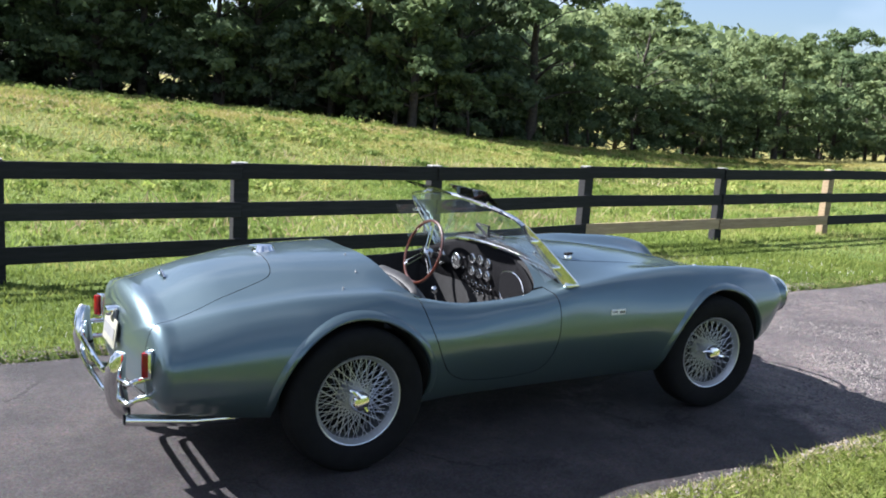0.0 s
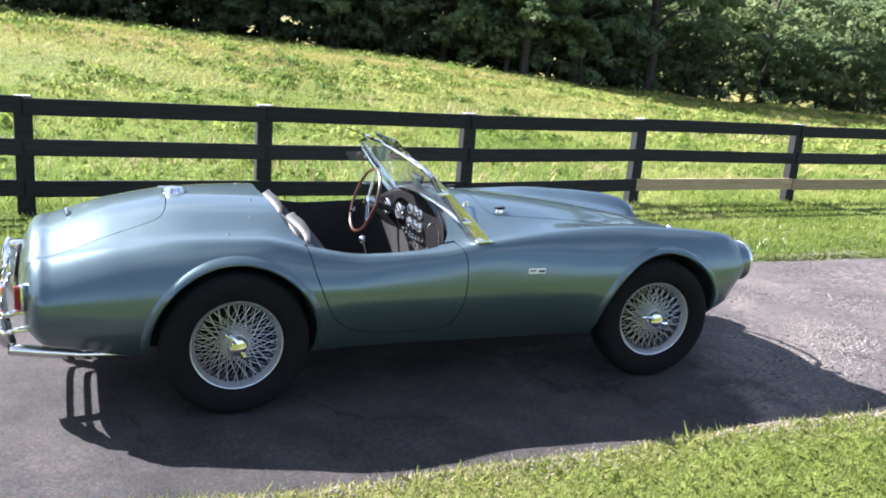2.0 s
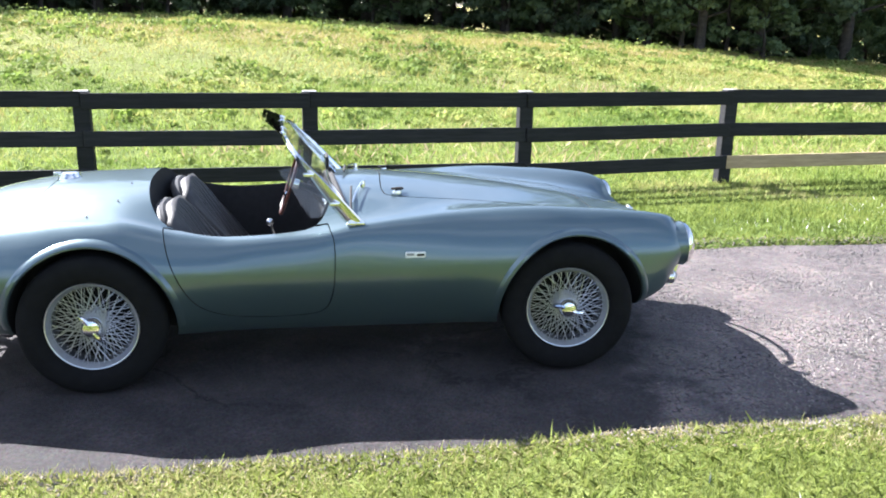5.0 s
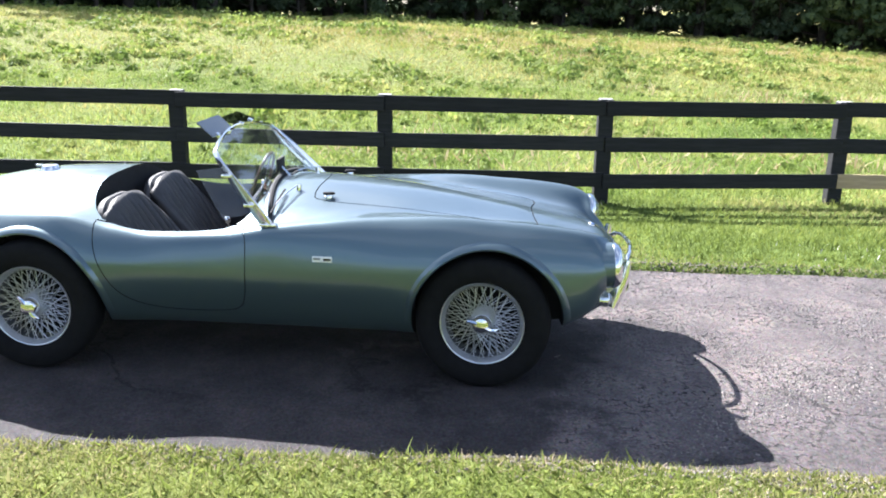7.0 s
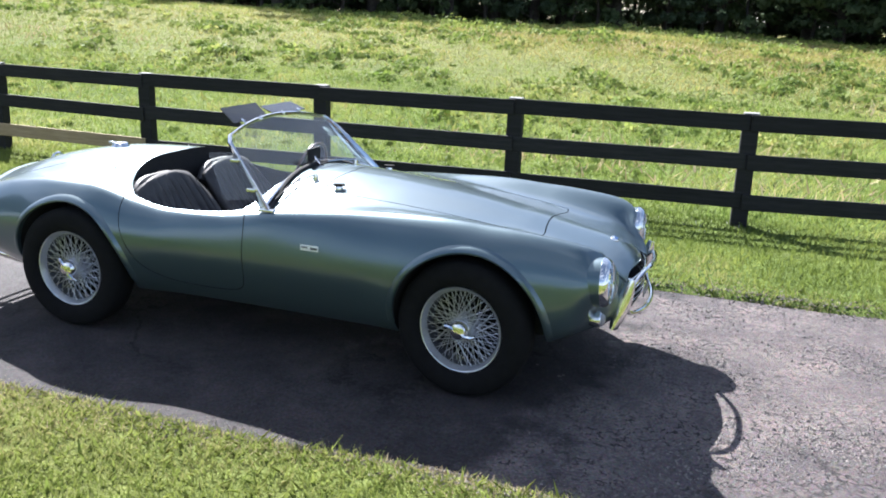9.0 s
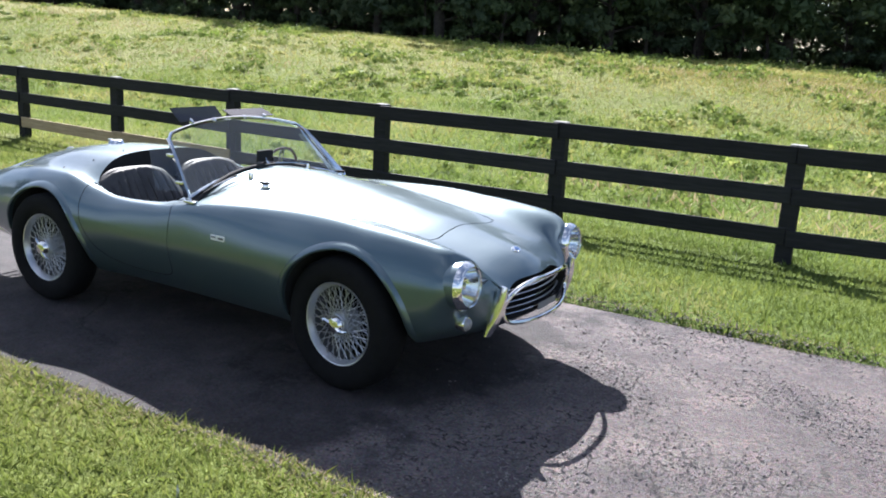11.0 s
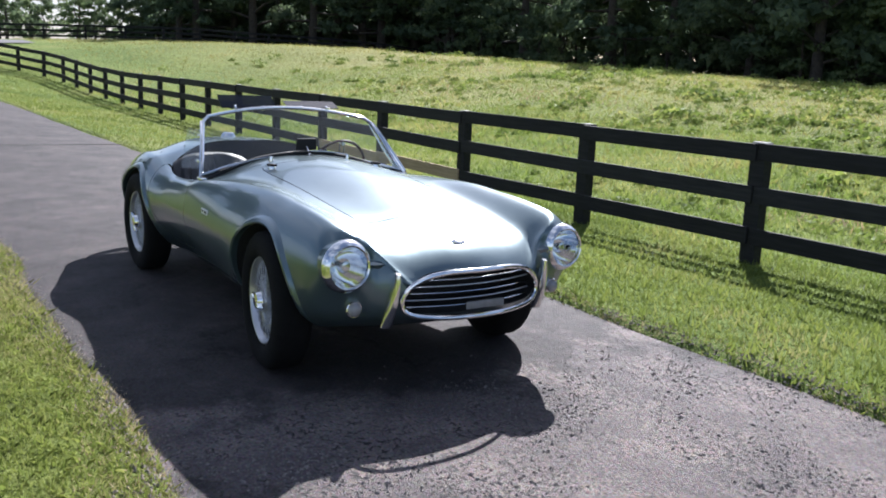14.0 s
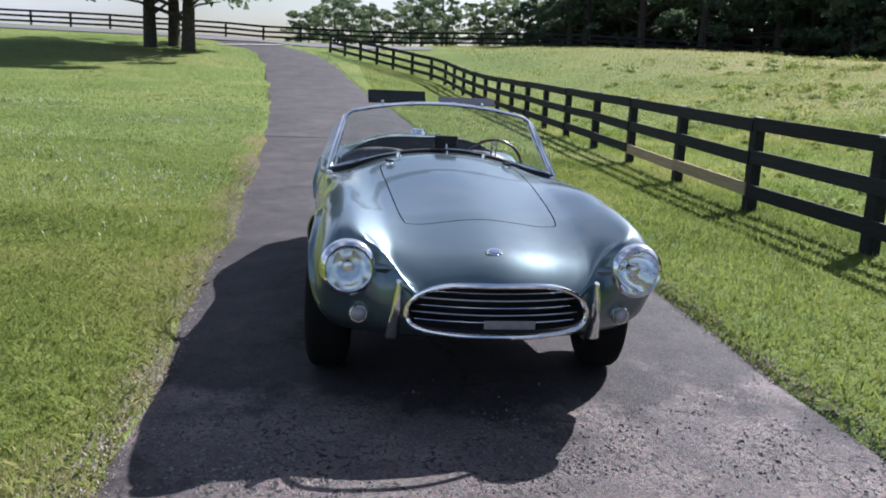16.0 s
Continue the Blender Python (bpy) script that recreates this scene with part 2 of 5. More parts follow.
M_WEED = make_blades("weed_leaves", [(0.0, (0.105, 0.155, 0.036)), (0.5, (0.170, 0.230, 0.054)), (1.0, (0.265, 0.295, 0.085))], 0.35)
M_STRAW = make_blades("dry_blades", [(0.0, (0.27, 0.20, 0.10)), (0.6, (0.46, 0.37, 0.22)), (1.0, (0.54, 0.46, 0.30))], 0.3)
M_GRIT = simple("pale_grit", (0.20, 0.175, 0.15), 0.95, var=0.5, scale=25)
M_CHIPS = make_blades("stone_chips", [(0.0, (0.062, 0.058, 0.056)), (0.5, (0.115, 0.105, 0.100)), (1.0, (0.230, 0.205, 0.190))], 0.0)
# pale and dark leaf tones also carry sunlit and shaded brightness in their colour
M_LEAF = make_blades("leaves", [(0.0, (0.076, 0.115, 0.056)), (0.5, (0.136, 0.190, 0.088)), (1.0, (0.205, 0.255, 0.118))], 0.48)
M_LEAF_PALE = make_blades("pale_leaves", [(0.0, (0.100, 0.140, 0.064)), (0.5, (0.168, 0.220, 0.098)), (1.0, (0.240, 0.284, 0.130))], 0.45)
M_LEAF_DARK = make_blades("dark_leaves", [(0.0, (0.066, 0.098, 0.058)), (0.5, (0.112, 0.156, 0.088)), (1.0, (0.172, 0.216, 0.112))], 0.48)
M_BARK = simple("bark", (0.055, 0.045, 0.036), 0.95, var=0.5, scale=6, bumps=0.8)
M_FENCE = make_wood("black_stained_wood", (0.010, 0.010, 0.011), (0.026, 0.026, 0.028), 0.75)
M_NEWWOOD = make_wood("bare_pine_wood", (0.26, 0.19, 0.11), (0.42, 0.32, 0.20), 0.8)
M_ENDGRAIN = simple("weathered_end_grain", (0.34, 0.33, 0.31), 0.9, var=0.3, scale=40)
M_CHROME = simple("chrome", (0.80, 0.80, 0.79), 0.07, 1.0, var=0.04, scale=20)
M_STEEL = simple("silver_painted_wire", (0.52, 0.53, 0.56), 0.30, 0.7, var=0.08, scale=60)
# darker copy of the wheel silver: the rim well's shade put into colour
M_BARREL = simple("shaded_silver_paint", (0.13, 0.135, 0.15), 0.5, 0.4, var=0.2, scale=40)
M_SILVER = simple("silvered_reflector", (0.85, 0.86, 0.88), 0.07, 1.0, var=0.05, scale=40)
M_TYRE = simple("tyre_rubber", (0.006, 0.006, 0.0065), 0.9, var=0.25, scale=25, bumps=0.3, spec=0.2)
M_BLACK = simple("black_interior", (0.012, 0.012, 0.013), 0.85, var=0.3, scale=30)
M_LEATHER = simple("black_leather", (0.034, 0.033, 0.033), 0.58, var=0.3, scale=18, bumps=0.4)
M_DASH = simple("black_crackle", (0.008, 0.008, 0.009), 0.9, var=0.2, scale=60, bumps=0.3, spec=0.05)
M_RIMWOOD = simple("varnished_wheel_wood", (0.060, 0.016, 0.009), 0.3, var=0.4, scale=22, coat=0.8, coatr=0.05)
M_RED = simple("red_lens", (0.20, 0.006, 0.006), 0.12, var=0.2, scale=50, coat=0.15)
M_WHITE = simple("white_enamel", (0.74, 0.74, 0.72), 0.45, var=0.06)
M_GREY = simple("grey_enamel", (0.20, 0.20, 0.205), 0.5, var=0.15)
M_PLATE = simple("cream_enamel", (0.30, 0.29, 0.23), 0.5, var=0.2)
M_FROST = simple("frosted_lens", (0.26, 0.26, 0.27), 0.25, var=0.15, coat=0.6, coatr=0.05)
M_BLUE = simple("blue_enamel", (0.04, 0.10, 0.26), 0.4)
M_CLOVER = simple("clover_white", (0.62, 0.62, 0.55), 0.8, var=0.2, scale=3)
M_GLASS = make_glass("dusty_screen_glass", 0.10)
M_CLEAR = make_glass("clear_glass", 0.008)
M_SMOKE = make_glass("smoked_acrylic", 0.01, (0.16, 0.16, 0.18))
M_CONCRETE = simple("pale_concrete", (0.42, 0.41, 0.39), 0.9, var=0.2, scale=4)


# ---- mesh helpers ----
def sstep(a, b, x):
    t = np.clip((np.asarray(x, float) - a) / (b - a), 0, 1)
    return t * t * (3 - 2 * t)


def mesh_from(name, verts, faces, smooth=False):
    me = bpy.data.meshes.new(name)
    me.from_pydata([tuple(v) for v in verts], [], [tuple(f) for f in faces])
    if smooth:
        me.polygons.foreach_set("use_smooth", [True] * len(me.polygons))
    me.update()
    return me


def tri_mesh(name, verts, size):
    """Loose pieces of size vertices each, in a row."""
    verts = np.asarray(verts, np.float32).reshape(-1, 3)
    count = len(verts) // size
    me = bpy.data.meshes.new(name)
    me.vertices.add(len(verts))
    me.vertices.foreach_set("co", verts.ravel())
    me.loops.add(len(verts))
    me.loops.foreach_set("vertex_index", np.arange(len(verts), dtype=np.int32))
    me.polygons.add(count)
    me.polygons.foreach_set("loop_start", np.arange(count, dtype=np.int32) * size)
    me.polygons.foreach_set("loop_total", np.full(count, size, np.int32))
    me.update(calc_edges=True)
    return me


def bm_mesh(name, bm, smooth=True, angle=35.0):
    me = bpy.data.meshes.new(name)
    bmesh.ops.recalc_face_normals(bm, faces=bm.faces)
    bm.to_mesh(me)
    bm.free()
    if smooth:
        me.polygons.foreach_set("use_smooth", [True] * len(me.polygons))
        me.set_sharp_from_angle(angle=radians(angle))
    return me


def part(name, shape, material, parent, label="", smooth=True, angle=35.0):
    """Links a bmesh or a mesh as one object under a thing or a part."""
    me = shape if isinstance(shape, bpy.types.Mesh) else bm_mesh(name, shape, smooth, angle)
    if material and not me.materials:
        me.materials.append(material)
    ob = new(name, me)
    ob.parent = parent
    return tagged(ob, label)


def box(bm, c, s, rot=None, bevel=0.0):
    r = bmesh.ops.create_cube(bm, size=1.0)
    m = Matrix.Translation(c) @ (rot.to_4x4() if rot else Matrix()) @ Matrix.Diagonal((*s, 1))
    bmesh.ops.transform(bm, matrix=m, verts=r["verts"])
    if bevel:
        es = {e for v in r["verts"] for e in v.link_edges}
        bmesh.ops.bevel(bm, geom=list(es), offset=bevel, segments=2, affect="EDGES", profile=0.5)
    return bm


def lathe(bm, profile, m, seg=48):
    """Turns (radius, along) pairs round the local z axis."""
    rings = []
    for r, z in profile:
        rings.append([bm.verts.new(m @ Vector((r * math.cos(2 * math.pi * k / seg), r * math.sin(2 * math.pi * k / seg), z))) for k in range(seg)])
    for a, b in zip(rings, rings[1:]):
        for k in range(seg):
            bm.faces.new((a[k], a[(k + 1) % seg], b[(k + 1) % seg], b[k]))
    bmesh.ops.remove_doubles(bm, verts=[v for ring in rings for v in ring], dist=1e-6)
    return bm


def tube(bm, pts, radius, seg=10, closed=False, flat=1.0, up=None):
    """A pipe along points; radius may be a list; flat squashes it across up."""
    pts = [Vector(p) for p in pts]
    n = len(pts)
    rad = radius if isinstance(radius, (list, tuple)) else [radius] * n
    ref = Vector(up) if up else Vector((0, 0, 1))
    rings = []
    for i, p in enumerate(pts):
        a = pts[(i - 1) % n] if closed or i else pts[0]
        b = pts[(i + 1) % n] if closed or i < n - 1 else pts[-1]
        d = (b - a).normalized()
        if not up and abs(d.dot(ref)) > 0.95:
            ref = Vector((1, 0, 0)) if abs(d.x) < 0.9 else Vector((0, 1, 0))
        s = d.cross(ref).normalized()
        u = s.cross(d)
        if not up:
            ref = u
        rings.append([bm.verts.new(p + rad[i] * (math.cos(2 * math.pi * k / seg) * s + flat * math.sin(2 * math.pi * k / seg) * u)) for k in range(seg)])
    pairs = list(zip(rings, rings[1:])) + ([(rings[-1], rings[0])] if closed else [])
    for a, b in pairs:
        for k in range(seg):
            bm.faces.new((a[k], a[(k + 1) % seg], b[(k + 1) % seg], b[k]))
    if not closed:
        bm.faces.new(rings[0])
        bm.faces.new(rings[-1])
    return bm


def smooth_path(pts, n=12, closed=False):
    """Catmull-Rom through a few points."""
    p = [Vector(q) for q in pts]
    out, k = [], len(p)
    for i in range(k if closed else k - 1):
        a, b, c, d = (p[(i - 1) % k] if closed or i else p[0], p[i], p[(i + 1) % k], p[(i + 2) % k] if closed or i + 2 < k else p[-1])
        for j in range(n):
            t = j / n
            out.append(0.5 * ((2 * b) + (c - a) * t + (2 * a - 5 * b + 4 * c - d) * t * t + (3 * b - a - 3 * c + d) * t ** 3))
    if not closed:
        out.append(p[-1])
    return out


def spline(knots):
    """A smooth curve through (x, value) knots, with no overshoot."""
    xs, ys = np.array(knots, float).T
    d = np.diff(ys) / np.diff(xs)
    m = np.r_[d[0], [0 if a * b <= 0 else 2 * a * b / (a + b) for a, b in zip(d, d[1:])], d[-1]]

    def f(x):
        x = float(np.clip(x, xs[0], xs[-1]))
        i = min(max(int(np.searchsorted(xs, x)) - 1, 0), len(xs) - 2)
        h = xs[i + 1] - xs[i]
        t = (x - xs[i]) / h
        return ((2 * t**3 - 3 * t**2 + 1) * ys[i] + (t**3 - 2 * t**2 + t) * h * m[i] + (3 * t**2 - 2 * t**3) * ys[i + 1] + (t**3 - t**2) * h * m[i + 1])
    return f


def empty(name, at=(0, 0, 0)):
    ob = new(name)
    ob.location = at
    return ob


# ---- the lie of the land ----
ROAD = [(-90, -19.0), (-66, -11.0), (-58, -7.5), (-52, -4.9), (-47, -3.1), (-40, -1.9), (-30, -1.1), (-21, -0.55), (-12, -0.28), (-5, -0.05), (0, 0.05), (90, 0.05)]
ROAD_X = np.linspace(-90, 90, 361)
ROAD_Y = np.array([spline(ROAD)(x) for x in ROAD_X])


def road_mid(x):
    return np.interp(np.asarray(x, float), ROAD_X, ROAD_Y)


def road_wide(x):
    """The drive widens a little towards the lane."""
    return 1.0 + 0.2 * sstep(-6, -28, x)


FENCE_LINE = spline([(-52, -0.7), (-42, 2.8), (-34, 4.9), (-24, 5.05), (-10, 4.65), (-3.42, 4.39), (-1.09, 4.425), (1.135, 4.485), (3.45, 4.55), (6.03, 4.89), (8.85, 5.06), (11.67, 5.2), (30, 5.9), (60, 7.0)])


def fence_y(x):
    return FENCE_LINE(float(x))


# height of the pasture's far edge, by the bearing from the drive
CREST = [(0, -0.3), (25, -0.35), (32, -0.42), (42, -0.97), (47, -0.87), (52, -0.72), (59, -0.40), (66, 0.12), (73, 0.46), (80, 0.66), (86, 0.90), (92, 1.14),
         (99, 1.28), (107, 1.36), (115, 1.52), (122, 1.67), (131, 1.93), (141, 2.32), (150, 2.66), (156, 2.76), (168, 2.90), (178, 2.5), (190, 2.4)]
WOOD_EDGE = [(10, 95), (32, 66), (47, 56), (62, 47), (75, 50), (88, 57), (103, 54), (117, 50), (130, 58), (148, 80), (172, 88)]
FENCE_X = np.linspace(-52, 60, 113)
FENCE_Y = np.array([FENCE_LINE(x) for x in FENCE_X])


def land(x, y):
    """Height of the ground."""
    x, y = np.asarray(x, float), np.asarray(y, float)
    base = 2.4 * sstep(-22, -68, x)
    off = y - road_mid(x)
    verge = -0.17 * sstep(1.6, 4.3, off) + 0.10 * sstep(-1.5, -6.0, off)
    bearing = np.degrees(np.arctan2(y + 3.5, x - 3.0))
    crest = np.interp(bearing, *np.array(CREST, float).T)
    past = np.hypot(x - 3.0, y + 3.5) - np.interp(bearing, *np.array(WOOD_EDGE, float).T)
    crest = crest - 1.6 * sstep(-1.0, 14.0, past) * sstep(168, 158, bearing)
    rise = sstep(1.0, 24.0, y - np.interp(x, FENCE_X, FENCE_Y))
    far = 17.0 * np.exp(-(((x - 130) / 80.0) ** 2) - ((y - 165) / 65.0) ** 2)
    roll = 0.05 * np.sin(x * 0.7 + 1.3 * np.sin(y * 0.31)) * np.sin(y * 0.53 + 0.4) * sstep(6, 14, y)
    return (base + verge) * (1 - rise) + crest * rise + far + roll


def soil(x, y):
    """The sheet of earth: dips below the drive, rises to the turf beside it."""
    half = 1.50 * road_wide(x) + 0.03 * np.sin(x * 1.7) + 0.02 * np.sin(x * 4.1 + 1)
    off = np.abs(y - road_mid(x))
    d = -0.10 + 0.112 * sstep(half - 0.10, half + 0.05, off)
    return land(x, y) + d


# ---- ground and drive ----
def warp(n, near, far, mid):
    k = np.linspace(-1, 1, n)
    a = math.asinh(far / near)
    return mid + near * np.sinh(a * k)


def build_ground():
    gx = np.unique(np.r_[warp(190, 9.0, 2600, 0.0)])
    gy = np.unique(np.r_[warp(150, 7.0, 2600, 2.0), np.arange(-2.2, 2.3, 0.07)])
    X, Y = np.meshgrid(gx, gy)
    Z = soil(X, Y)
    v = np.stack([X, Y, Z], -1).reshape(-1, 3)
    w, h = len(gx), len(gy)
    i = (np.arange(h - 1)[:, None] * w + np.arange(w - 1)[None]).ravel()
    me = mesh_from("ground", v, np.stack([i, i + 1, i + w + 1, i + w], -1), True)
    me.materials.append(M_TURF)
    tagged(new("ground", me), "green grassy ground of lawn and sloping pasture", "ground", kind="structure")


def build_road():
    xs = np.r_[np.arange(-64, -10, 0.7), np.arange(-10, 12, 0.25), np.arange(12, 90, 2.0)]
    offs = np.linspace(-1.56, 1.56, 15)
    v, f = [], []
    for x in xs:
        for k, o in enumerate(offs):
            e = abs(o) / 1.56
            edge = o + (0.035 * math.sin(x * 2.3 + o) + 0.02 * math.sin(x * 7.1)) * (e > 0.98)
            y = float(road_mid(x)) + edge * float(road_wide(x))
            z = float(land(x, road_mid(x))) - 0.03 * e ** 4
            v.append((x, y, z))
    n = len(offs)
    for i in range(len(xs) - 1):
        for k in range(n - 1):
            a = i * n + k
            f.append((a, a + 1, a + n + 1, a + n))
    me = mesh_from("road", v, f, True)
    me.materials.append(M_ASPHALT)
    tagged(new("road", me), "worn dark asphalt drive with fine cracks", "drive", kind="structure")
    # tar-filled joint across the drive
    bm = bmesh.new()
    pts = [(-9.1 + 0.03 * math.sin(k), float(road_mid(-9.1)) + o, float(land(-9.1, 0)) + 0.001) for k, o in enumerate(np.linspace(-1.5, 1.5, 14))]
    tube(bm, pts, 0.022, 6, flat=0.18, up=(0, 0, 1))
    me = bm_mesh("road_joint", bm)
    me.materials.append(M_TYRE)
    tagged(new("road_joint", me), "dark tar joint across the drive", "road joint", kind="structure")
    # cross lane at the end of the drive
    v, f = [], []
    ys = np.linspace(-60, 7, 40)
    for y in ys:
        for dx in (-2.4, 0, 2.4):
            x = -57.5 + dx - 0.02 * y
            v.append((x, y, float(land(x, y)) + 0.06))
    for i in range(len(ys) - 1):
        for k in range(2):
            a = i * 3 + k
            f.append((a, a + 1, a + 4, a + 3))
    me = mesh_from("lane", v, f, True)
    me.materials.append(simple("faded_asphalt", (0.085, 0.082, 0.085), 0.9, var=0.15, scale=1.5))
    tagged(new("lane_road", me), "pale grey cross lane at the end of the drive", "lane", kind="structure")
    bm = bmesh.new()
    pts = [(-50.2 - 3.1 * k, -7.2 + 4.4 * k, float(land(-50.2 - 3.1 * k, -7.2 + 4.4 * k)) + 0.05) for k in np.linspace(0, 1, 6)]
    tube(bm, pts, 0.13, 8, flat=0.2, up=(0, 0, 1))
    me = bm_mesh("kerb_strip", bm)
    me.materials.append(M_CONCRETE)
    tagged(new("kerb_strip", me), "pale concrete strip where drive meets lane", "kerb", kind="structure")


# ---- fence ----
POST_H, RAIL_H = 1.12, 0.158
RAILS = (1.040, 0.655, 0.270)


def board_mesh(length, h, t):
    """A sawn board along x, its ends a little uneven."""
    bm = bmesh.new()
    box(bm, (length / 2, 0, 0), (length, t, h), None, 0.006)
    return bm_mesh("rail", bm, False)


def post_mesh():
    bm = bmesh.new()
    box(bm, (0, 0, POST_H / 2 - 0.1), (0.158, 0.12, POST_H + 0.2), None, 0.008)
    return bm_mesh("post", bm, False)


def cap_mesh():
    bm = bmesh.new()
    box(bm, (0, 0, 0.004), (0.140, 0.105, 0.010), None, 0.003)
    return bm_mesh("post_top", bm, False)


def build_fence(points, label, seed, bare_posts=(), bare_rails=(), caps=True):
    rng = random.Random(seed)
    root = empty("board_fence", (points[0][0], points[0][1], float(land(points[0][0], points[0][1]))))
    o = Vector(root.location)
    pm, cm = post_mesh(), cap_mesh()
    rails = {}
    tops = []
    for k, (x, y) in enumerate(points):
        z = float(land(x, y))
        nx, ny = points[min(k + 1, len(points) - 1)]
        px, py = points[max(k - 1, 0)]
        ang = math.atan2(ny - py, nx - px)
        me = pm
        if k in bare_posts:
            me = pm.copy()
            me.materials.clear()
        ob = part("post", me, None, root)
        ob.data = me
        if not me.materials:
            me.materials.append(M_NEWWOOD if k in bare_posts else M_FENCE)
        ob.matrix_basis = Matrix.Translation(Vector((x, y, z)) - o) @ pose(0, 0, 0, rng.uniform(-0.5, 0.5), rng.uniform(-0.5, 0.5), math.degrees(ang))
        tops.append((x, y, z, ang))
        if caps:
            c = part("post_top", cm, M_ENDGRAIN, ob)
            c.location = (0, 0, POST_H)
    for k in range(len(points) - 1):
        x, y, z, _ = tops[k]
        x2, y2, z2, _ = tops[k + 1]
        ang = math.atan2(y2 - y, x2 - x)
        off = Vector((math.sin(ang), -math.cos(ang), 0)) * 0.045
        length = math.dist((x, y, z), (x2, y2, z2))
        key = round(length, 2)
        for j, h in enumerate(RAILS):
            bare = (k, j) in bare_rails
            if (key, bare) not in rails:
                rails[key, bare] = board_mesh(length - 0.004, RAIL_H, 0.026)
                rails[key, bare].materials.append(M_NEWWOOD if bare else M_FENCE)
            a = Vector((x, y, z + h + rng.uniform(-0.012, 0.012)))
            b = Vector((x2, y2, z2 + h + rng.uniform(-0.012, 0.012)))
            d = (b - a).normalized()
            rot = Matrix((d, Vector((0, 0, 1)).cross(d).normalized(), d.cross(Vector((0, 0, 1)).cross(d).normalized()))).transposed()
            ob = part("rail", rails[key, bare], None, root)
            ob.matrix_basis = Matrix.Translation(a - o + off * (1.0 if k % 2 else 0.55)) @ rot.to_4x4()
            # boards are nailed to the road side of the posts
            ob.location += Vector((math.sin(ang), -math.cos(ang), 0)) * 0.03
    return tagged(root, label, "fence", "black board fences")


def build_fences():
    # along the drive: evenly spaced posts, one of them at x = 1.14
    step = 2.37
    xs = [-3.40 + step * k for k in range(-20, 0)] + [-3.42, -1.09, 1.135, 3.46, 6.03, 8.85, 11.67] + [14.3 + 2.6 * k for k in range(0, 16)]
    pts = [(x, float(fence_y(x))) for x in xs]
    i0 = 21  # the post at x = -1.08
    build_fence(pts, "black-stained three-rail board fence beside the drive", 3,
                bare_posts=(i0 + 5,), bare_rails=((i0 + 3, 2), (i0 + 4, 2), (i0 - 3, 2), (i0 - 2, 2)))
    far = [(-66 + 0.05 * k, -46 + 2.9 * k) for k in range(0, 32)]
    build_fence(far, "dark three-rail board fence beyond the cross lane", 4, caps=False)
    far = [(-66 + 3.0 * k, 47 - 0.35 * k) for k in range(0, 12)]
    build_fence(far, "dark board fence in front of the far trees", 5, caps=False)


# ---- trees ----
def limb(verts, faces, pts, radii, seg=7):
    base = len(verts)
    pts = [np.array(p, float) for p in pts]
    for i, p in enumerate(pts):
        d = pts[min(i + 1, len(pts) - 1)] - pts[max(i - 1, 0)]
        d /= np.linalg.norm(d) + 1e-9
        s = np.cross(d, (0.3, 1, 0.1))
        s /= np.linalg.norm(s)
        u = np.cross(s, d)
        for k in range(seg):
            a = 2 * math.pi * k / seg
            verts.append(p + radii[i] * (math.cos(a) * s + math.sin(a) * u))
    for i in range(len(pts) - 1):
        for k in range(seg):
            a, b = base + i * seg + k, base + i * seg + (k + 1) % seg
            faces.append((a, b, b + seg, a + seg))


def sprays(centre, out, size, rng, fold=0.42):
    """Loose pointed leaf shapes at the given places, each facing about outwards."""
    n = len(centre)
    out = out + rng.normal(size=(n, 3)) * fold
    out /= np.linalg.norm(out, axis=1, keepdims=True)
    u = rng.normal(size=(n, 3))
    u[:, 2] -= 0.5
    u -= out * (u * out).sum(1, keepdims=True) * 0.95
    u /= np.linalg.norm(u, axis=1, keepdims=True)
    w = np.cross(u, out)
    w /= np.linalg.norm(w, axis=1, keepdims=True) + 1e-9
    sz = np.asarray(size).reshape(-1, 1)
    return np.stack([centre - u * sz * 0.8 + w * sz * 0.75, centre + u * sz * 1.2, centre - u * sz * 0.8 - w * sz * 0.75], 1)


